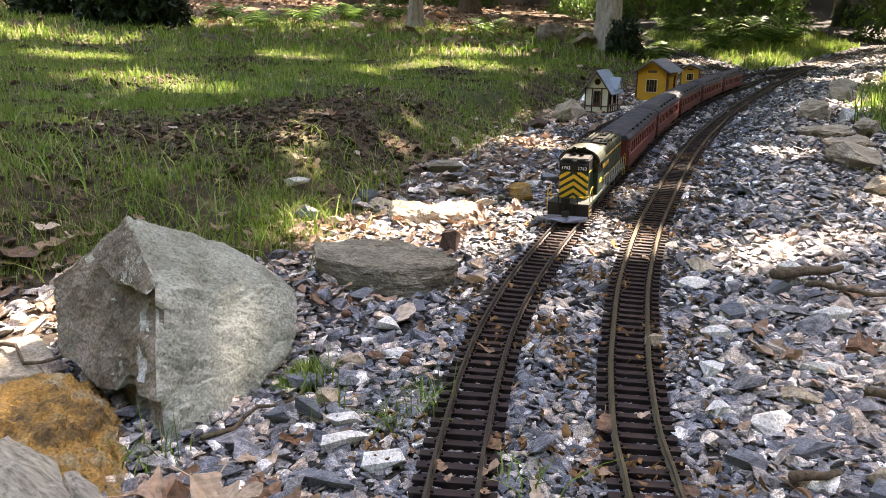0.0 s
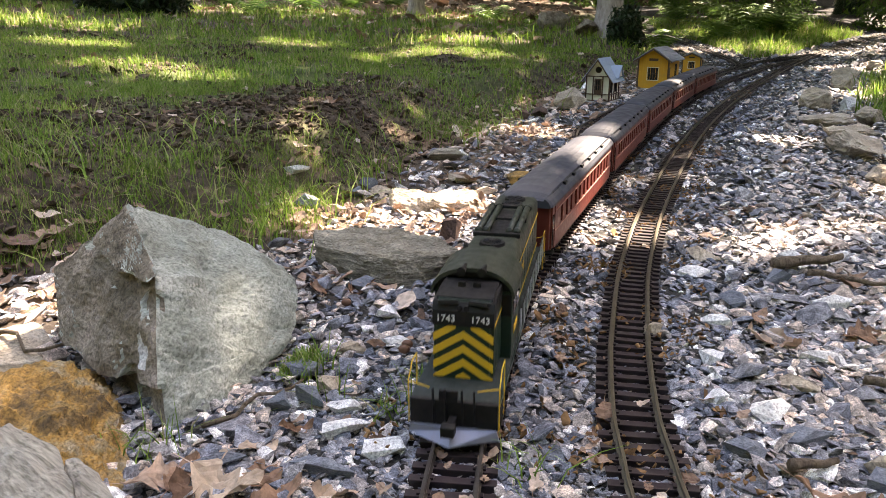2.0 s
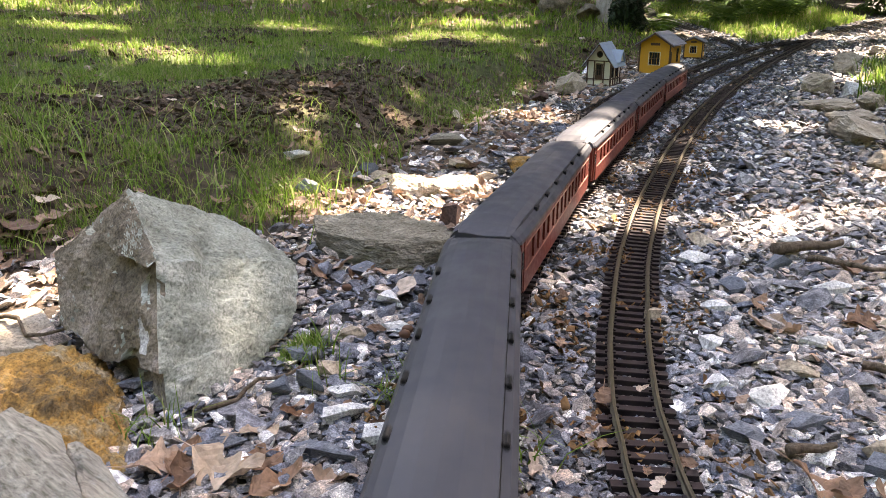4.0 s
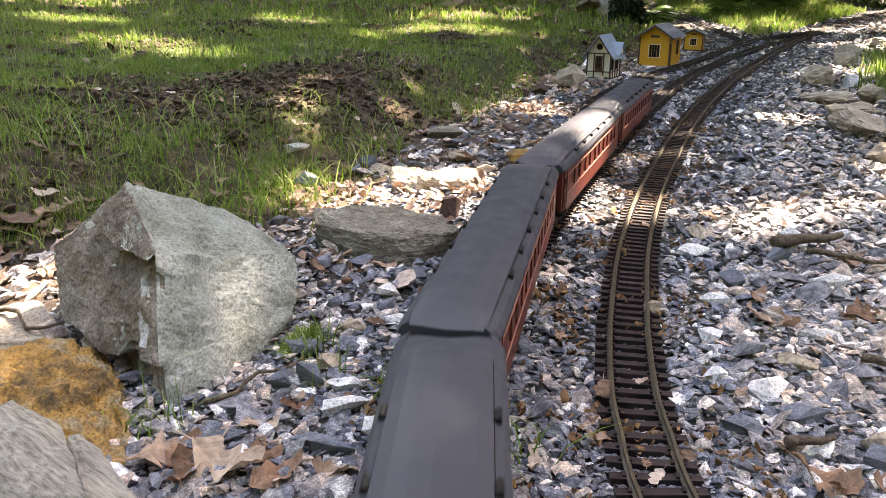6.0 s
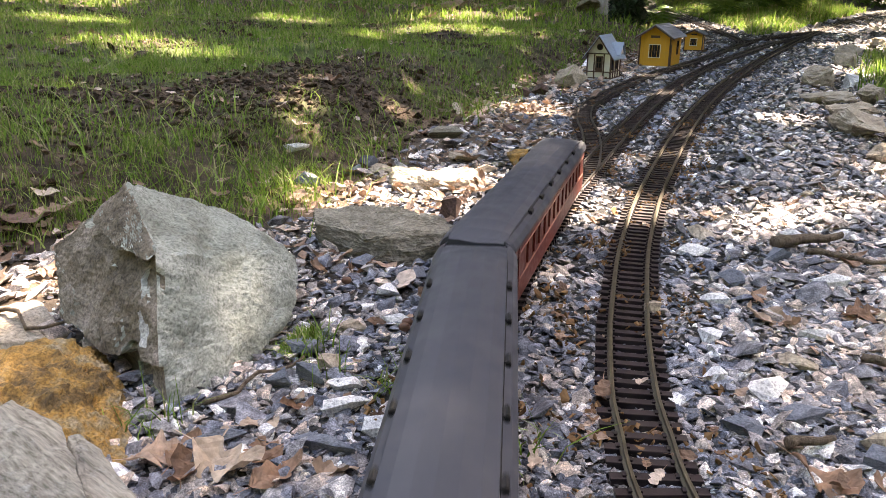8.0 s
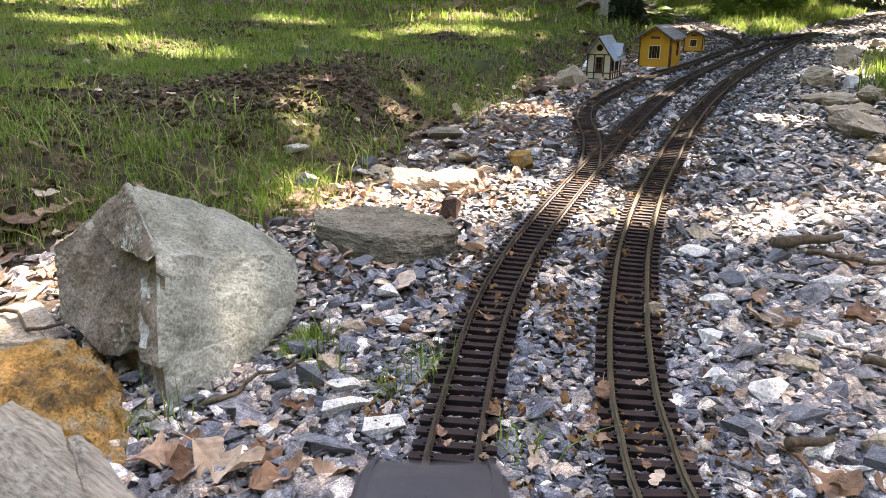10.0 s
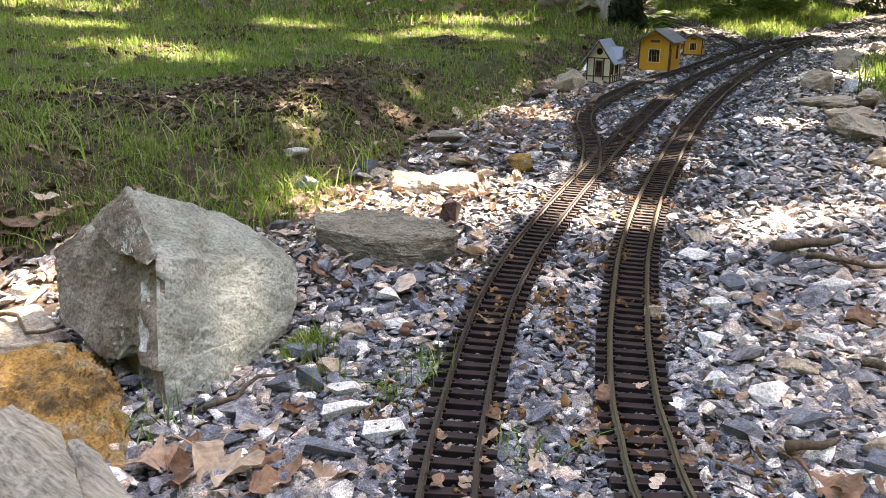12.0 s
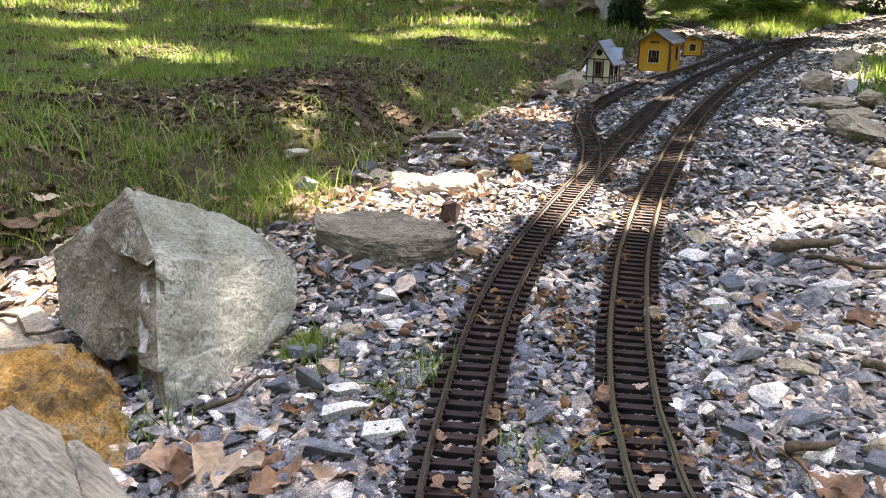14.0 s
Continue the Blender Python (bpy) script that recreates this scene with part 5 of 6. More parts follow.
litter_field("leaf_litter", "brown dead leaves gathered along foot of bank", 11000, (-1.4, 1.6, 0.5, 6.0), 0.033, foot_band, 31)
litter_field("leaf_scraps", "small brown leaf scraps scattered over gravel", 5200, (-0.7, 2.2, 0.5, 4.5), 0.016, lambda x, y: np.clip(0.35 + 0.6 * vnoise(x, y, 0.2, 12), 0, 1) * (beside(FOOT, x, y) < 0), 32)
litter_field("woodland_litter", "brown dead leaves covering distant woodland floor", 9000, (-7, 12, 5.5, 22), 0.11,
             lambda x, y: smooth(6.0, 10.0, np.hypot(x, y)) * smooth(0.2, 0.6, np.maximum(beside(FOOT, x, y), -beside(EDGE, x, y))) * np.clip(0.6 + 0.8 * vnoise(x, y, 1.5, 4), 0.1, 1), 33)
litter_field("bank_litter", "pale dead leaf scraps on soil bank", 2600, (-3, 1.2, 1.3, 6.0), 0.026, lambda x, y: 0.45 * smooth(0.05, 0.3, beside(FOOT, x, y)), 34)
TASSEL = leafy("dry catkin tassels", [(0.0, (0.14, 0.07, 0.03)), (1.0, (0.32, 0.18, 0.08))], 0.8, 0.1)
CRUMB = [arrays(rough_stone(300 + i, 8, 0.5, 0)) for i in range(6)]
litter_field("catkin_litter", "rusty brown dried catkins between the ties", 26000, (-0.35, 0.9, 0.5, 2.6), 0.0034,
             lambda x, y: np.clip(-0.1 + 1.2 * vnoise(x, y, 0.05, 15), 0, 1) * (near_tracks(x, y) < 0.11), 35, TASSEL, CRUMB, 0.6)


def twig(name, label, a, b, r, bend=0.02, mat=TWIG):
    bm = bmesh.new()
    a, b = Vector(a), Vector(b)
    side = Vector((-(b - a).y, (b - a).x, 0)).normalized()
    pts = [a.lerp(b, k / 7) + side * bend * math.sin(k * 1.3 + r * 900) + Vector((0, 0, 0.3 * bend * math.sin(k * 2.1))) for k in range(8)]
    rings = [[tuple(p + side * math.cos(g) * r * (1 - 0.07 * k) + Vector((0, 0, math.sin(g) * r * (1 - 0.07 * k)))) for g in (0.785 * i for i in range(8))] for k, p in enumerate(pts)]
    return tagged(new(name, mesh_of(name, loft(bm, rings), mat, True)), label, "stick")


twig("stick", "grey dry stick lying over flat stone", (-0.66, 0.905, 0.012), (-0.47, 0.87, 0.004), 0.0042)
twig("stick", "short split brown wood piece on gravel", (0.56, 1.215, 0.0), (0.69, 1.235, 0.004), 0.012, 0.004)
twig("stick", "bare brown twig on gravel", (0.60, 1.17, 0.0), (0.71, 1.10, 0.0), 0.006, 0.006)
twig("stick", "bare brown twig on gravel", (0.49, 0.79, 0.0), (0.57, 0.72, 0.0), 0.006, 0.004)
twig("stick", "grey twig beside the boulder", (-0.255, 0.705, -0.012), (-0.165, 0.79, 0.0), 0.0032, 0.008)
twig("stick", "short pale cut twig on gravel", (0.325, 0.615, 0.0), (0.375, 0.62, 0.0), 0.006, 0.002)
ACORN = painted("brown acorn shell", (0.13, 0.06, 0.035), 0.4, 0.2, 0.006)
for x, y in ((-0.047, 0.90), (-0.05, 0.885), (-0.145, 1.05), (0.40, 0.555), (0.50, 0.70)):
    bm = bmesh.new()
    bmesh.ops.create_uvsphere(bm, u_segments=14, v_segments=9, radius=0.0068)
    bmesh.ops.transform(bm, matrix=Matrix.Diagonal((1.15, 0.9, 0.9, 1)), verts=bm.verts)
    for v in bm.verts:
        if v.co.x > 0.008:
            v.co.x += 0.0015
    ob = tagged(new("acorn", mesh_of("acorn", bm, ACORN, True)), "smooth brown acorn lying on gravel", "acorn", "fallen acorns")
    ob.location = (x, y, -0.006)


# ---- soil clods, grass, ferns ----
CLODS = [arrays(rough_stone(400 + i, 14, 0.7, 1, 0.12, 0.4)) for i in range(8)]
for _v, _f in CLODS:
    _v *= 0.5


def bare(x, y):
    """Where the bank is bare soil: 0 grass, 1 soil."""
    p = 0.6 * np.exp(-(((x + 0.35) / 0.45) ** 2 + ((y - 2.45) / 0.38) ** 2)) + 0.5 * np.exp(-(((x + 0.70) / 0.3) ** 2 + ((y - 2.02) / 0.25) ** 2)) + 0.3 * np.exp(-(((x + 0.75) / 0.3) ** 2 + ((y - 1.18) / 0.07) ** 2))
    return np.clip(p * 1.9 + 0.5 * vnoise(x, y, 0.45, 21) + 0.45 * vnoise(x, y, 0.13, 22) + 0.21, 0, 1)


def soil_field():
    rng = np.random.RandomState(41)
    x, y = None, 1.0 + 5.0 * rng.uniform(0, 1, 60000) ** 1.4
    x = rng.uniform(-1, 0.4, 60000) * (0.62 * y + 0.3)
    d = beside(FOOT, x, y)
    ok = (rng.uniform(0, 1, len(x)) < bare(x, y) * smooth(-0.02, 0.08, d)) & wedge(x, y, 0.3)
    x, y = x[ok], y[ok]
    n = len(x)
    s = 0.0085 * np.exp(rng.normal(0, 0.55, n)) * (0.8 + 0.15 * y)
    v, f = scatter(CLODS, np.c_[x, y, terrain(x, y) + s * 0.1], np.c_[s, s, s * 0.75], rng.uniform(0, 6.28, n), rng.randint(0, 8, n), 0.4, rng)
    return raw_mesh("soil_clods", v, f, SOIL, "stuff", "dark crumbly soil clods on the bank", "soil")


soil_field()


def blades(name, label, x, y, height, width, mat, seed, lean=0.5):
    """Grass blades: three-jointed tapered strips, bent over."""
    rng = np.random.RandomState(seed)
    n = len(x)
    z = terrain(x, y) - 0.004
    h = height * np.exp(rng.normal(0, 0.3, n))
    a, b = rng.uniform(0, 6.28, n), rng.uniform(0, 6.28, n)
    bend = np.abs(rng.normal(lean, 0.35, n))
    w = width * rng.uniform(0.7, 1.3, n)
    dx, dy, sx, sy = np.cos(a), np.sin(a), np.cos(b), np.sin(b)
    rows = []
    for u, k in ((0, 1.0), (0.4, 0.85), (0.75, 0.55), (1.0, 0.0)):
        out = h * bend * u * u * 0.9
        up = h * u * (1 - 0.35 * np.minimum(bend, 1.4) * u)
        c = np.c_[x + dx * out, y + dy * out, z + up]
        o = np.c_[sx, sy, np.zeros(n)] * (w * k * 0.5)[:, None]
        rows += [c - o, c + o] if k else [c]
    v = np.stack(rows, 1).reshape(-1, 3)
    base = np.arange(n)[:, None] * 7
    tri = np.array([[0, 1, 3], [0, 3, 2], [2, 3, 5], [2, 5, 4], [4, 5, 6]])
    f = (base[:, None, :] + tri[None]).reshape(-1, 3)
    return raw_mesh(name, v, f, mat, "stuff", label, "grass")


def grass_field(count, box_, seed, height, width, name, label, edge_side=False):
    rng = np.random.RandomState(seed)
    x, y = rng.uniform(box_[0], box_[1], count), rng.uniform(box_[2], box_[3], count)
    d = -beside(EDGE, x, y) if edge_side else beside(FOOT, x, y)
    p = smooth(0.0, 0.13, d) * (np.ones(count) if edge_side else np.clip(1.05 - 1.15 * bare(x, y), 0.02, 1)) * np.clip(0.55 + 0.7 * vnoise(x, y, 0.1, 23), 0.1, 1)
    p = p * (1 - smooth(8, 12, np.hypot(x, y)))
    ok = (rng.uniform(0, 1, count) < p) & wedge(x, y, 0.3)
    return blades(name, label, x[ok], y[ok], height, width, GRASS, seed)


grass_field(130000, (-1.6, 0.6, 1.2, 3.0), 51, 0.032, 0.0017, "bank_grass", "thin fresh green grass on soil bank")
grass_field(110000, (-3.4, 2.0, 3.0, 6.0), 52, 0.040, 0.0034, "bank_grass", "sparse green grass growing on the bank")
grass_field(70000, (-6.5, 2.6, 6.0, 11.0), 53, 0.070, 0.009, "meadow_grass", "green grass under the distant trees")
grass_field(42000, (1.6, 5.0, 2.2, 7.0), 54, 0.08, 0.006, "verge_grass", "green grass beyond the edging rocks", True)


def tufts(name, label, spots, count, height, width, radius, seed, mat=GRASS, lean=0.8):
    rng = np.random.RandomState(seed)
    x = np.concatenate([rng.normal(a, radius, count) for a, b in spots])
    y = np.concatenate([rng.normal(b, radius, count) for a, b in spots])
    return blades(name, label, x, y, height, width, mat, seed, lean)


tufts("grass_tuft", "small grass tufts growing through gravel", [(-0.172, 0.835), (-0.14, 0.765), (-0.03, 0.76), (-0.02, 0.80), (-0.29, 0.665), (0.07, 0.62), (-0.06, 0.745), (-0.33, 0.66)], 24, 0.045, 0.0019, 0.016, 61)
tufts("long_grass", "long arching grass on bank edge", [(-0.62, 1.62), (-0.85, 1.75), (-0.55, 1.5), (-0.35, 1.55), (-0.45, 1.42), (-0.7, 1.45), (-0.95, 1.55), (-1.1, 1.7), (-0.38, 1.5), (-0.28, 1.95), (0.10, 2.9),
                                                        (0.05, 2.75), (0.2, 3.2), (-0.05, 2.6), (0.15, 3.35), (-0.3, 2.2), (-0.6, 1.9), (-1.2, 1.9)], 65, 0.08, 0.003, 0.09, 62, GRASS, 1.0)
tufts("moss_tuft", "dark green moss clump at boulder foot", [(-0.19, 0.845), (-0.185, 0.86), (-0.175, 0.85)], 260, 0.022, 0.0022, 0.012, 63, GRASS, 0.4)
_rng = np.random.RandomState(77)
_mx, _my = _rng.uniform(2.5, 5.5, 26000), _rng.uniform(6.6, 12.0, 26000)
_ok = (near_tracks(_mx, _my) > 0.22) & (beside(FOOT, _mx, _my) < 0) & (beside(BRANCH, _mx, _my) < 0) & (beside(LOOP, _mx, _my) > 0)
blades("meadow_grass", "bright green grass between the far tracks", _mx[_ok], _my[_ok], 0.075, 0.008, GRASS, 78)


def fern_shape(seed, fronds=9):
    """Arching fronds with rows of leaflets on both sides."""
    rnd = random.Random(seed)
    bm = bmesh.new()
    for i in range(fronds):
        a = 6.28 * i / fronds + rnd.uniform(-0.3, 0.3)
        d, s = Vector((math.cos(a), math.sin(a), 0)), Vector((-math.sin(a), math.cos(a), 0))
        L, up = rnd.uniform(0.35, 0.55), rnd.uniform(0.55, 0.9)
        p = [d * L * (u ** 1.2) + Vector((0, 0, up * L * (1.9 * u - 1.25 * u * u))) for u in (k / 12 for k in range(13))]
        for k in range(2, 12):
            w = 0.16 * L / 0.45 * math.sin(math.pi * (k / 13) ** 0.7) + 0.01
            for q in (-1, 1):
                b0, b1 = p[k], p[k].lerp(p[k + 1], 0.75)
                tip = (b0 + b1) / 2 + s * q * w + d * 0.03 - Vector((0, 0, 0.25 * w))
                bm.faces.new([bm.verts.new(b0), bm.verts.new(b1), bm.verts.new(tip)])
        for k in range(12):
            r = s * 0.003
            bm.faces.new([bm.verts.new(v) for v in (p[k] - r, p[k] + r, p[k + 1] + r, p[k + 1] - r)])
    return bm


FERN_MESH = [mesh_of("fern", fern_shape(i, 8 + i), FERN) for i in range(3)]
for i, (x, y, s) in enumerate([(3.73, 9.5, 1.1), (3.95, 9.9, 1.2), (3.5, 9.9, 1.0), (4.2, 9.6, 0.9), (3.3, 9.3, 0.8), (4.45, 10.3, 1.0), (2.2, 7.9, 0.7), (1.9, 8.4, 0.8), (2.15, 8.9, 0.8), (4.0, 11.6, 1.0),
                               (3.5, 11.8, 1.0), (-2.1, 8.7, 0.7), (-1.6, 9.4, 0.8), (-2.6, 9.6, 0.8), (0.6, 9.6, 0.7), (-0.7, 11.0, 0.8), (5.0, 12.3, 0.9), (-1.2, 10.4, 0.9)]):
    ob = tagged(new("fern", FERN_MESH[i % 3]), "bright green arching fern in woodland grass", "fern", "woodland ferns")
    ob.matrix_world = pose(x, y, float(terrain(x, y)[0]) - 0.01, 0, 0, i * 67) @ Matrix.Scale(s, 4)


# ---- model houses ----
CREAM = painted("cream painted wall", (0.74, 0.70, 0.56), 0.6, 0.2, 0.03)
BROWN_TRIM = painted("brown timber trim", (0.085, 0.045, 0.028), 0.6, 0.2, 0.02)
MUSTARD = painted("mustard yellow boards", (0.66, 0.33, 0.03), 0.6, 0.2, 0.03)
BLUE_ROOF = painted("pale blue-grey roof", (0.30, 0.37, 0.45), 0.5, 0.25, 0.03)
SLATE_ROOF = painted("grey roof sheet", (0.20, 0.21, 0.235), 0.55, 0.25, 0.03)
PLINTH = painted("pale grey base board", (0.45, 0.44, 0.42), 0.8, 0.4, 0.02)


def gable_wall(w, d, eave, apex):
    bm = bmesh.new()
    return slab(bm, [(-w / 2, 0), (w / 2, 0), (w / 2, eave), (0, apex), (-w / 2, eave)], 0, d, "y")


def roof_pair(top, w, y0, y1, eave, apex, over, mat, thick=0.005):
    rise = (apex - eave) / (w / 2)
    for s in (-1, 1):
        ox = w / 2 + over
        pts = [(0, apex + 0.001), (s * ox, apex - rise * ox + 0.001), (s * ox, apex - rise * ox + 0.001 + thick), (0, apex + 0.001 + thick)]
        r = part("roof_panel", slab(bmesh.new(), pts if s > 0 else pts[::-1], y0, y1, "y"), mat, top)
        bm = bmesh.new()
        for k in range(5):
            u = ox * (k + 0.5) / 5
            box(bm, s * u - 0.0012, s * u + 0.0012, y0 + 0.002, y1 - 0.002, apex - rise * u + thick + 0.0002, apex - rise * u + thick + 0.002)
        part("roof_seam", bm, mat, r)


def window(parent, x, z, w, h, y, trim, axis="front", panes=True):
    """Frame, pane and glazing bars on a wall; y is the wall's face."""
    def b(x0, x1, y0, y1, z0, z1):
        return boxed(x0, x1, y0, y1, z0, z1) if axis == "front" else boxed(-y1, -y0, x0, x1, z0, z1)
    fr = part("window", b(x - w / 2, x + w / 2, y - 0.001, y + 0.002, z, z + h), GLASS, parent)
    t = 0.0028
    for x0, x1, z0, z1 in ((x - w / 2 - t, x - w / 2, z - t, z + h + t), (x + w / 2, x + w / 2 + t, z - t, z + h + t), (x - w / 2, x + w / 2, z + h, z + h + t), (x - w / 2, x + w / 2, z - t, z)):
        part("window_frame", b(x0, x1, y - 0.003, y + 0.001, z0, z1), trim, fr)
    if panes:
        part("glazing_bar", b(x - 0.001, x + 0.001, y - 0.002, y + 0.001, z, z + h), BROWN_TRIM, fr)
        part("glazing_bar", b(x - w / 2, x + w / 2, y - 0.002, y + 0.001, z + h * 0.5 - 0.001, z + h * 0.5 + 0.001), BROWN_TRIM, fr)


def white_house():
    w, d, eave, apex = 0.118, 0.145, 0.125, 0.205
    top = thing("model_house", "small cream half-timbered model house with blue-grey roof", "model house", "model buildings")
    part("wall", gable_wall(w, d, eave, apex), CREAM, top)
    part("base", boxed(-w / 2 - 0.012, w / 2 + 0.02, -0.012, d + 0.01, -0.006, 0.003), PLINTH, top)
    for x in (-w / 2, -0.024, 0.024, w / 2):
        part("post", boxed(x - 0.003, x + 0.003, -0.004, 0.0, 0.003, eave), BROWN_TRIM, top)
    for z in (0.004, 0.034, eave - 0.004):
        part("beam", boxed(-w / 2 - 0.003, w / 2 + 0.003, -0.0045, -0.0005, z, z + 0.005), BROWN_TRIM, top)
    for y in (0.0, 0.036, 0.072, 0.108, d):
        part("post", boxed(w / 2, w / 2 + 0.004, y - 0.003, y + 0.003, 0.003, eave), BROWN_TRIM, top)
    for z in (0.004, 0.034, eave - 0.006):
        part("beam", boxed(w / 2 + 0.0005, w / 2 + 0.0045, -0.003, d + 0.003, z, z + 0.005), BROWN_TRIM, top)
    part("door", boxed(-0.018, 0.018, -0.003, 0.0, 0.036, 0.112), BROWN_TRIM, top)
    window(top, 0, 0.056, 0.022, 0.05, -0.0035, BROWN_TRIM)
    bm = rod(bmesh.new(), (0, -0.002, 0.155), (0, 0.0, 0.155), 0.016, seg=24)
    rim = part("round_window", bm, BROWN_TRIM, top)
    part("pane", rod(bmesh.new(), (0, -0.003, 0.155), (0, -0.001, 0.155), 0.012, seg=24), GLASS, rim)
    for y in (0.018, 0.09):
        part("side_window", boxed(w / 2, w / 2 + 0.002, y - 0.012, y + 0.012, 0.045, 0.112), GLASS, top)
    roof_pair(top, w, -0.022, d + 0.02, eave, apex, 0.024, BLUE_ROOF)
    rise = (apex - eave) / (w / 2)
    for s in (-1, 1):
        pts = [(0, apex + 0.001), (s * (w / 2 + 0.024), eave - rise * 0.024 + 0.001), (s * (w / 2 + 0.024), eave - rise * 0.024 - 0.007), (0, apex - 0.008)]
        part("barge_board", slab(bmesh.new(), pts if s < 0 else pts[::-1], -0.024, -0.021, "y"), BROWN_TRIM, top)
    gable = part("dormer", slab(bmesh.new(), [(0.06, 0.120), (0.125, 0.120), (0.0925, 0.165)], 0.03, w / 2 + 0.022, "x"), CREAM, top)
    for s in (-1, 1):
        pts = [(0.0925, 0.170), (0.0925 + s * 0.045, 0.113), (0.0925 + s * 0.045, 0.117), (0.0925, 0.175)]
        part("dormer_roof", slab(bmesh.new(), pts if s < 0 else pts[::-1], 0.0, w / 2 + 0.030, "x"), BLUE_ROOF, gable)
    return top


def yellow_house(w, d, eave, apex, over, name, label, base_mat, windows):
    top = thing(name, label, "model house", "model buildings")
    part("wall", gable_wall(w, d, eave, apex), MUSTARD, top)
    part("base", boxed(-w / 2 - 0.006, w / 2 + 0.012, -0.006, d + 0.006, -0.006, 0.004), base_mat, top)
    n = 12
    for k in range(1, n):
        x = -w / 2 + w * k / n
        part("batten", boxed(x - 0.0008, x + 0.0008, -0.0012, 0.0, 0.006, eave + (apex - eave) * (1 - abs(x) / (w / 2)) - 0.004), MUSTARD, top)
    for x in (-w / 2, w / 2):
        part("corner_post", boxed(x - 0.004, x + 0.004, -0.003, 0.003, 0.004, eave), BROWN_TRIM, top)
    window(top, 0, eave * 0.30, w * 0.36, eave * 0.40, 0.0, CREAM)
    part("sign_board", boxed(-w * 0.15, w * 0.15, -0.003, 0, eave * 0.92, eave * 1.0), BROWN_TRIM, top, "dark unreadable sign board")
    for y in windows:
        window(top, y, eave * 0.36, d * 0.13, eave * 0.42, -w / 2, BROWN_TRIM, "side")
    part("side_door", boxed(w / 2, w / 2 + 0.002, 0.012, 0.012 + d * 0.10, 0.004, eave * 0.72), BROWN_TRIM, top)
    roof_pair(top, w, -over, d + over, eave, apex, over, SLATE_ROOF)
    rise = (apex - eave) / (w / 2)
    for s in (-1, 1):
        pts = [(0, apex + 0.001), (s * (w / 2 + over), eave - rise * over + 0.001), (s * (w / 2 + over), eave - rise * over - 0.008), (0, apex - 0.009)]
        part("barge_board", slab(bmesh.new(), pts if s < 0 else pts[::-1], -over - 0.002, -over + 0.002, "y"), BROWN_TRIM, top)
    return top


white_house().matrix_world = pose(0.765, 3.79, BED + 0.008, 0, 0, -30)
yellow_house(0.174, 0.254, 0.174, 0.230, 0.026, "model_depot", "mustard yellow model railway depot with grey gabled roof", PLINTH, (0.17,)).matrix_world = pose(1.217, 4.47, BED + 0.006, 0, 0, -30)
yellow_house(0.127, 0.141, 0.117, 0.145, 0.017, "model_shed", "small mustard yellow model shed with blue-grey roof", BROWN_TRIM, (0.10,)).matrix_world = pose(1.818, 5.66, BED + 0.01, 0, 0, -24)


# ---- trees and woods ----
# ground ellipses kept sunlit: the unseen canopy is left open towards them
SUN_SPOTS = [(0.08, 1.57, 0.28, 0.14), (0.28, 1.48, 0.16, 0.09), (0.41, 1.50, 0.02, 0.02), (0.86, 1.56, 0.10, 0.0), (0.66, 1.40, 0.05, 0.02), (1.20, 1.78, 0.12, 0.04), (0.52, 1.95, 0.02, 0.02),
             (-0.42, 2.00, -0.02, 0.02), (-0.56, 2.25, -0.04, 0.04), (-1.55, 3.40, 0.30, 0.16), (-1.15, 3.05, 0.12, 0.06), (-0.5, 4.45, 0.14, 0.08), (0.05, 4.95, 0.2, 0.12), (0.37, 2.84, 0.12, 0.08),
             (0.95, 3.24, 0.03, 0.03), (1.2, 2.6, 0.05, 0.05), (-0.63, 1.05, 0.10, 0.06), (1.5, 2.2, 0.10, 0.10), (2.2, 4.1, 0.30, 0.18), (3.3, 6.0, 0.5, 0.25), (4.6, 7.7, 0.8, 0.4), (6.1, 9.6, 1.5, 1.0), (3.6, 7.6, 0.5, 0.4), (8.5, 12.8, 1.6, 1.2), (1.9, 7.3, 0.35, 0.25), (-2.6, 4.9, 0.5, 0.25), (-1.2, 5.6, 0.3, 0.1), (-0.2, 6.3, 0.4, 0.12), (-3.4, 6.4, 0.6, 0.3), (2.95, 8.1, 0.5, 0.6), (4.9, 8.3, 0.4, 0.3), (7.2, 10.6, 0.6, 0.5), (4.0, 10.5, 1.2, 0.9), (-2.2, 8.6, 1.0, 0.5), (-1.0, 9.5, 1.6, 0.5), (0.5, 12, 3.0, 1.0),
             (6.5, 13, 2.5, 1.2), (-4.5, 6.5, 0.8, 0.4), (-0.2, 5.2, 0.35, 0.25), (0.25, 6.9, 0.5, 0.3), (-3.5, 12, 2, 1.0), (2.0, 16, 4, 1.2), (9, 18, 4, 2), (-6, 16, 4, 2)]


def trunk_shape(h, r, seed, flare=1.6, lean=0.02):
    rnd = random.Random(seed)
    rings, n = [], 18
    for k, z in enumerate([-0.15, 0.0, 0.06, 0.14, 0.3, 0.6, 1.0, 1.6, 2.4, 3.4, 4.6, h]):
        s = r * (1 + (flare - 1) * math.exp(-max(0, z) / 0.13)) * (1 - 0.6 * max(0, z) / h)
        ox, oy = lean * z * math.sin(seed), lean * z * math.cos(seed * 1.7)
        rings.append([(ox + s * (1 + 0.10 * math.sin(3 * a + seed) + 0.06 * math.sin(5 * a + k + seed)) * math.cos(a), oy + s * (1 + 0.1 * math.sin(4 * a + seed * 2)) * math.sin(a), z)
                      for a in (6.2832 * i / n for i in range(n))])
    return loft(bmesh.new(), rings)


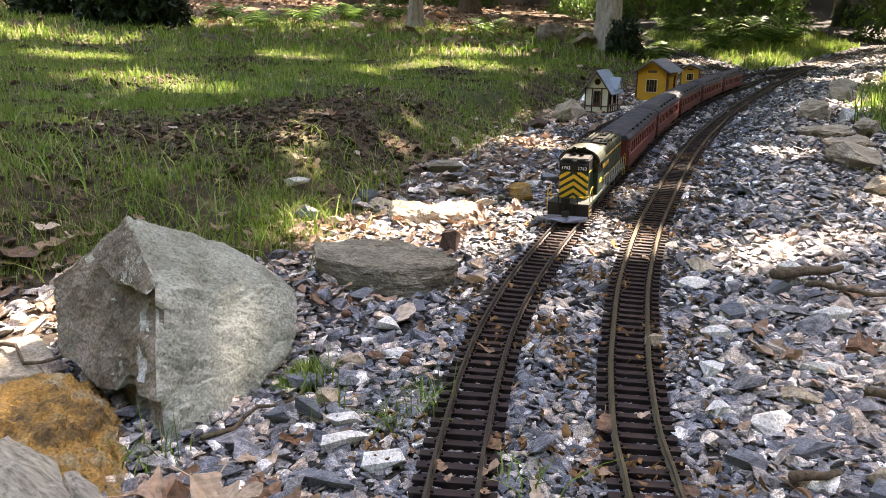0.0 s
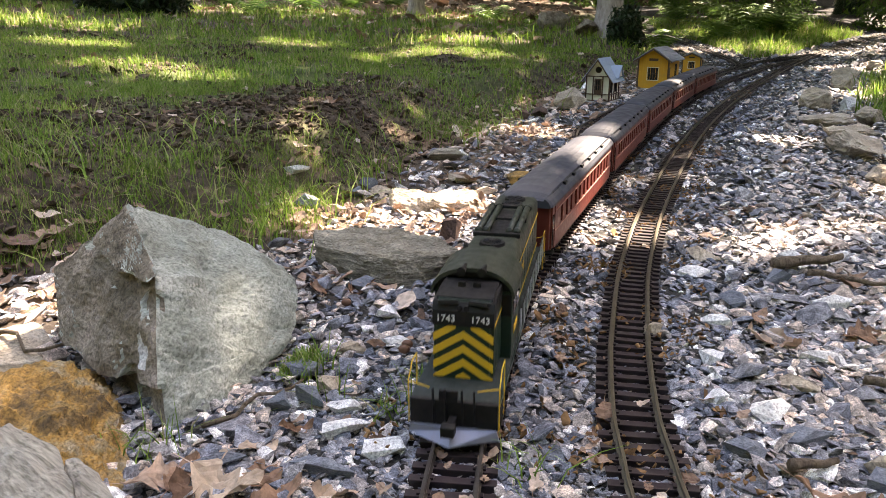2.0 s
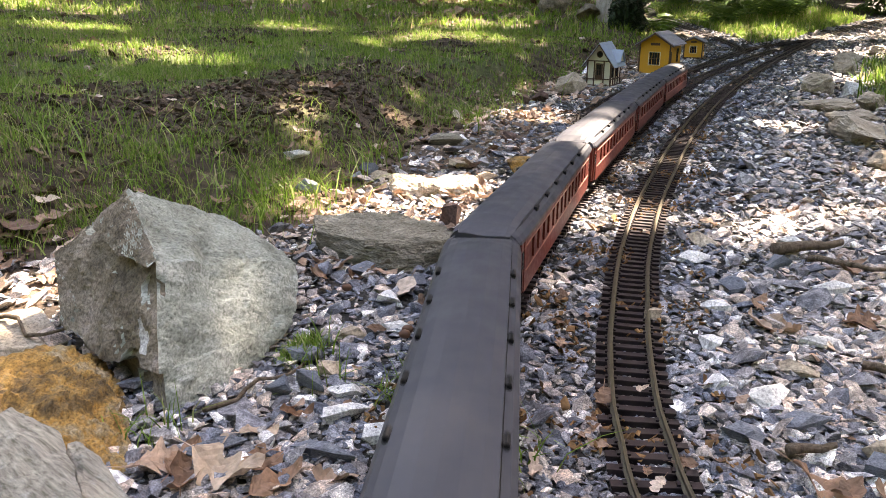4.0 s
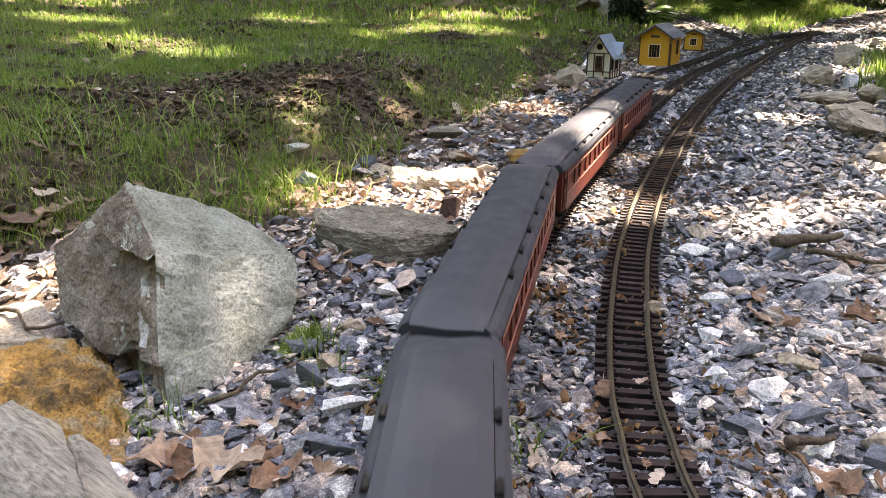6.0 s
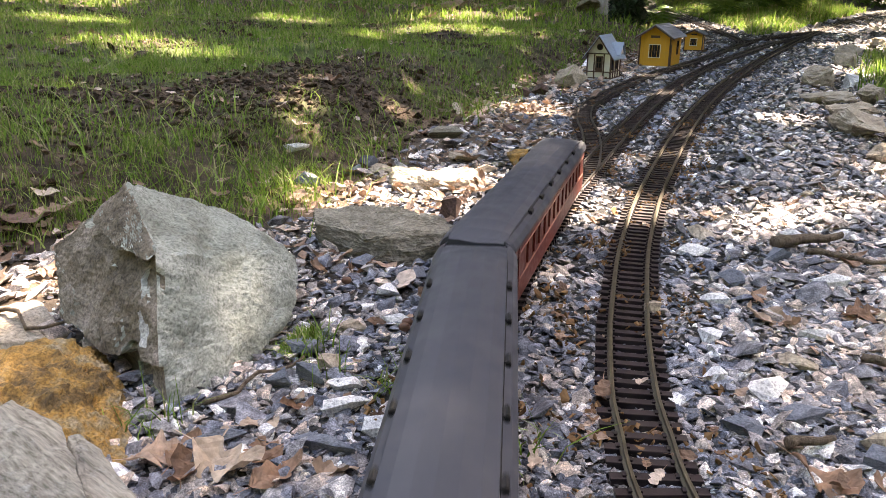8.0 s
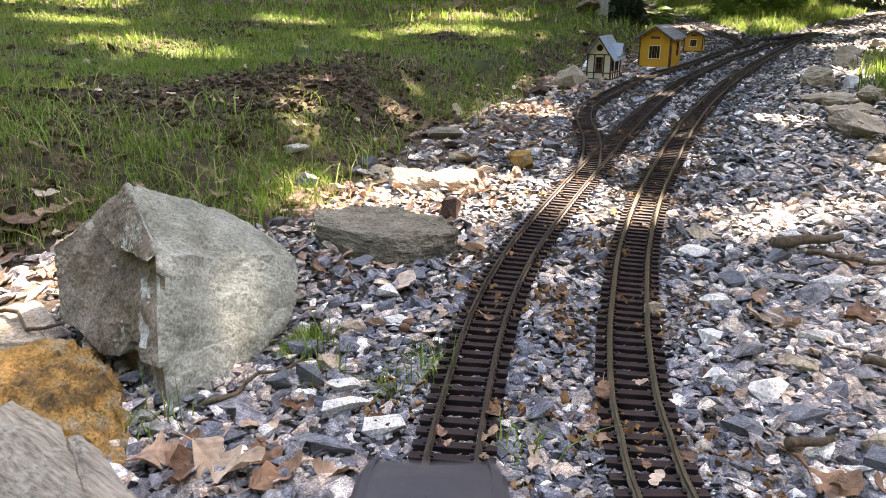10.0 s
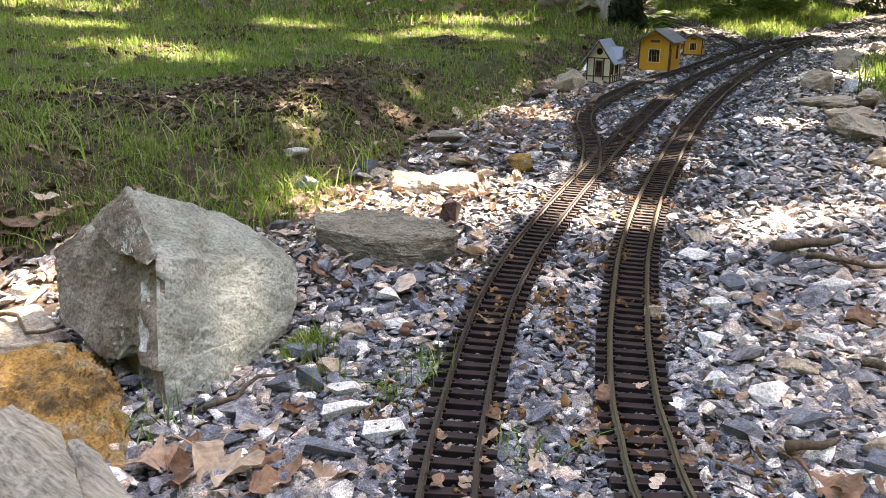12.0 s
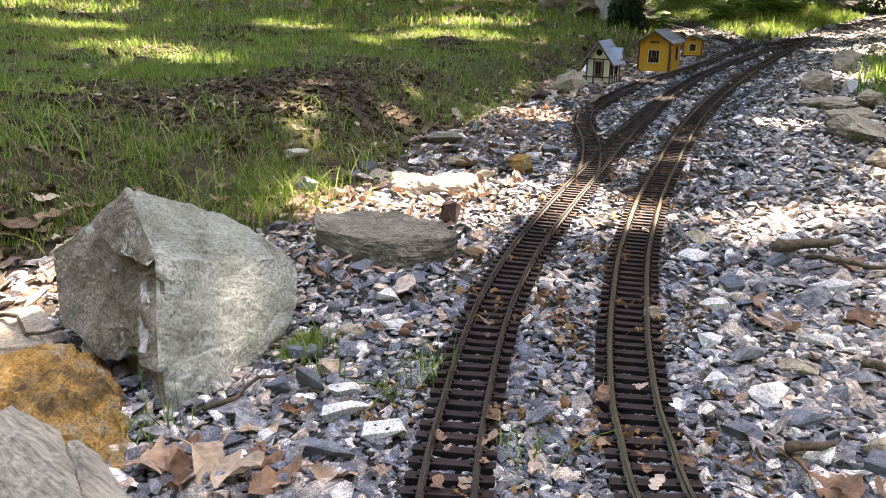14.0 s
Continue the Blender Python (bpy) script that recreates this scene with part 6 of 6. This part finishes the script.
TREES = [(1.66, 7.85, 0.125, BIRCH, "pale grey-barked tree with flared base", 9.0), (-0.34, 9.85, 0.085, BIRCH, "slender pale-barked tree at meadow edge", 8.5), (-1.55, 13.2, 0.17, OAK, "dark brown-barked woodland tree", 10),
         (0.54, 15.4, 0.19, OAK, "dark brown-barked woodland tree", 10), (6.28, 18.4, 0.10, BIRCH, "slender pale woodland tree", 10), (5.75, 14.5, 0.13, BIRCH, "pale twin woodland tree", 9), (6.1, 14.6, 0.11, BIRCH, "pale twin woodland tree", 9),
         (9.05, 20.3, 0.16, OAK, "dark brown-barked woodland tree", 10), (7.75, 15.4, 0.10, BIRCH, "slender pale woodland tree", 9), (8.35, 15.0, 0.17, OAK, "reddish brown-barked woodland tree", 9),
         (3.4, 20.8, 0.2, OAK, "dark brown-barked woodland tree", 10), (-4.2, 17.0, 0.18, OAK, "dark brown-barked woodland tree", 10), (-7.5, 12.0, 0.2, OAK, "dark brown-barked woodland tree", 10),
         # these five stand out of view, added with the shading canopy
         (7.2, 4.2, 0.18, OAK, "unseen woodland tree added beside the garden", 9), (8.0, 9.0, 0.18, OAK, "unseen woodland tree added beside the track", 9), (-4.5, 3.0, 0.16, OAK, "unseen woodland tree added on the bank", 9), (4.5, -2.0, 0.18, OAK, "unseen woodland tree added beside the garden", 9),
         (-3.0, -3.0, 0.17, OAK, "unseen woodland tree added beside the garden", 9)]
_r = random.Random(9)
for _ in range(30):
    a = _r.uniform(-0.85, 0.95)
    q = _r.uniform(17, 34)
    TREES.append((q * math.sin(a) + 1, q * math.cos(a), _r.uniform(0.09, 0.22), BIRCH if _r.random() < 0.3 else OAK, "distant woodland tree trunk among undergrowth", 10))


def build_trees():
    rng = np.random.RandomState(88)
    # canopy above the view, added to shade the ground; spread only sunward of it
    n = 47000
    x, y = rng.uniform(-2.0, 13, n), rng.uniform(3.4, 24, n)
    z = rng.uniform(5.0, 8.0, n) + 0.4 * vnoise(x, y, 2.0, 30)
    sx, sy = x - SUN_DIR.x / SUN_DIR.z * z, y - SUN_DIR.y / SUN_DIR.z * z
    ok = np.ones(n, bool)
    # leaves whose shadow would land in a sun spot are dropped
    for cx, cy, rx, ry in SUN_SPOTS:
        w = 1 + 0.35 * vnoise(sx, sy, 0.25, 31)
        ok &= ((sx - cx) / (rx + 0.10)) ** 2 + ((sy - cy) / (ry + 0.10)) ** 2 > w
    x, y, z = x[ok], y[ok], z[ok]
    tx, ty = np.array([t[0] for t in TREES[:18]]), np.array([t[1] for t in TREES[:18]])
    own = ((x[:, None] - tx) ** 2 + (y[:, None] - ty) ** 2).argmin(1)
    leaf = np.array([[-0.5, 0, 0], [-0.1, 0.3, 0.06], [0.5, 0, -0.04], [-0.1, -0.3, 0.06]])
    quad = np.array([[0, 1, 2], [0, 2, 3]])
    for i, (tx_, ty_, r, mat, label, h) in enumerate(TREES):
        gz = float(terrain(tx_, ty_)[0])
        top = thing("tree", label, "tree", "woodland trees", pose(tx_, ty_, gz))
        part("trunk", trunk_shape(h, r, i * 1.3 + 0.5, 1.7 if i < 2 else 1.4), mat, top, "", True)
        rnd = random.Random(i)
        for k in range(7 if i < 18 else 4):
            bm = bmesh.new()
            z0 = h * (0.52 + 0.06 * k)
            a = k * 2.4 + i
            L = rnd.uniform(1.4, 2.6)
            p = Vector((0, 0, z0))
            q = p + Vector((math.cos(a) * L * 0.6, math.sin(a) * L * 0.6, L * 0.25))
            rod(bm, p, q, r * 0.3, r * 0.2, 7)
            rod(bm, q, q + Vector((math.cos(a + 0.4) * L * 0.6, math.sin(a + 0.4) * L * 0.6, L * 0.3)), r * 0.2, r * 0.05, 7)
            part("limb", bm, mat, top)
        if i < 18:
            m = own == i
            pos = np.c_[x[m] - tx_, y[m] - ty_, z[m] - gz]
        else:
            c = 500
            u = rng.normal(0, 1, (c, 3))
            u /= np.linalg.norm(u, axis=1)[:, None]
            u *= rng.uniform(0.3, 1, (c, 1)) ** 0.5
            pos = u * [2.4, 2.4, 2.6] + [0, 0, h * 0.85]
        c = len(pos)
        if c:
            s = rng.uniform(0.24, 0.42, c)
            v, f = scatter([(leaf, quad)], pos, np.c_[s, s, s], rng.uniform(0, 6.28, c), np.zeros(c, int), 0.35, rng)
            ob = raw_mesh("crown", v, f, CANOPY, "", "unseen green crown of many leaves")
            del ob["label"]
            ob.parent = top


build_trees()


def bush(name, label, at, size, count, leaf_size, mat, seed, category="bush", group=""):
    """Stems and a ragged dome of leaves."""
    rng = np.random.RandomState(seed)
    top = thing(name, label, category, group, pose(at[0], at[1], float(terrain(at[0], at[1])[0])))
    bm = bmesh.new()
    for k in range(7):
        a = k * 0.9
        rod(bm, (0, 0, -0.02), (math.cos(a) * size[0] * 0.3, math.sin(a) * size[1] * 0.3, size[2] * 0.7), 0.008, 0.003, 6)
    part("stem", bm, OAK, top)
    u = rng.normal(0, 1, (count, 3))
    u /= np.linalg.norm(u, axis=1)[:, None]
    u[:, 2] = np.abs(u[:, 2])
    u *= (rng.uniform(0.15, 1, count) ** 0.4 * (1 + 0.25 * vnoise(u[:, 0] * 3, u[:, 1] * 3 + u[:, 2] * 2, 0.6, seed)))[:, None]
    pos = u * [size[0] / 2, size[1] / 2, size[2]]
    leaf = np.array([[-0.5, 0, 0], [0, 0.2, 0.08], [0.5, 0, -0.05], [0, -0.2, 0.08]])
    s = leaf_size * rng.uniform(0.6, 1.3, count)
    v, f = scatter([(leaf, np.array([[0, 1, 2], [0, 2, 3]]))], pos, np.c_[s, s, s], rng.uniform(0, 6.28, count), np.zeros(count, int), 0.7, rng)
    ob = raw_mesh("foliage", v, f, mat, "")
    ob.parent = top
    return top


bush("evergreen_shrub", "dark green needle shrub before the pale tree", (1.62, 6.95), (0.34, 0.34, 0.36), 2600, 0.05, DARK_LEAF, 71, "shrub")
bush("rhododendron", "large dark evergreen bush with silvery leaves", (-3.2, 8.2), (1.1, 0.9, 0.75), 4000, 0.11, DARK_LEAF, 72, "shrub")
bush("rhododendron", "large dark evergreen bush with silvery leaves", (-4.2, 8.8), (1.2, 0.9, 0.7), 3500, 0.11, DARK_LEAF, 73, "shrub")
bush("evergreen_shrub", "small dark upright evergreen by the far track", (6.55, 12.9), (0.3, 0.3, 0.45), 1200, 0.06, DARK_LEAF, 74, "shrub")
bush("evergreen_shrub", "small dark upright evergreen by the far track", (6.85, 13.0), (0.25, 0.25, 0.4), 1000, 0.06, DARK_LEAF, 75, "shrub")
for i in range(16):
    a, q = -0.7 + 1.5 * ((i * 0.618) % 1), 12 + 14 * ((i * 0.37) % 1)
    bush("undergrowth_bush", "light green undergrowth bush in woodland", (q * math.sin(a) + 0.5, q * math.cos(a)), (1.5, 1.2, 0.8), 1200, 0.10, FERN, 90 + i, "bush", "woodland undergrowth")


def far_woods():
    """The wood in the distance, too far to tell its leaves apart, and an unseen ring added behind the camera."""
    rng = np.random.RandomState(123)
    # tall enough to hide the low sky, which would brighten roofs and ground
    n = 38000
    a = rng.uniform(-2.3, 2.3, n)
    q = rng.uniform(27, 36, n)
    # unseen closer ring behind the camera, added to block sky light from there
    a[26000:] = rng.uniform(1.75, 4.5, n - 26000)
    q[26000:] = rng.uniform(11, 18, n - 26000)
    x, y = q * np.sin(a), q * np.cos(a)
    z = terrain(x, y) + 11.0 * rng.uniform(0, 1, n) ** 0.9 + 0.5 * vnoise(a * 10, q, 1.0, 5)
    leaf = np.array([[-0.5, 0, -0.1], [0, 0.35, 0.2], [0.5, 0, -0.05], [0, -0.3, 0.25]])
    s = rng.uniform(0.7, 1.5, n)
    v, f = scatter([(leaf, np.array([[0, 1, 2], [0, 2, 3]]))], np.c_[x, y, z], np.c_[s, s, s], rng.uniform(0, 6.28, n), np.zeros(n, int), 1.0, rng)
    return raw_mesh("distant_woods", v, f, CANOPY, "stuff", "dense green woodland in the distance, with unseen added ring behind camera", "woods")


far_woods()


def motions():
    """The train comes down the main line and passes under the lens."""
    k0 = RUN_S[np.argmin(np.abs(MAIN[:, 1] - START))]
    times = [0.5 * i for i in range(29)]
    walk(LOCO, [(t, carriage_pose(k0 - run(t), 0.165)) for t in times])
    for i, c in enumerate(COACHES):
        walk(c, [(t, carriage_pose(k0 + 0.278 + PITCH / 2 + i * PITCH - run(t), 0.245)) for t in times])


motions()
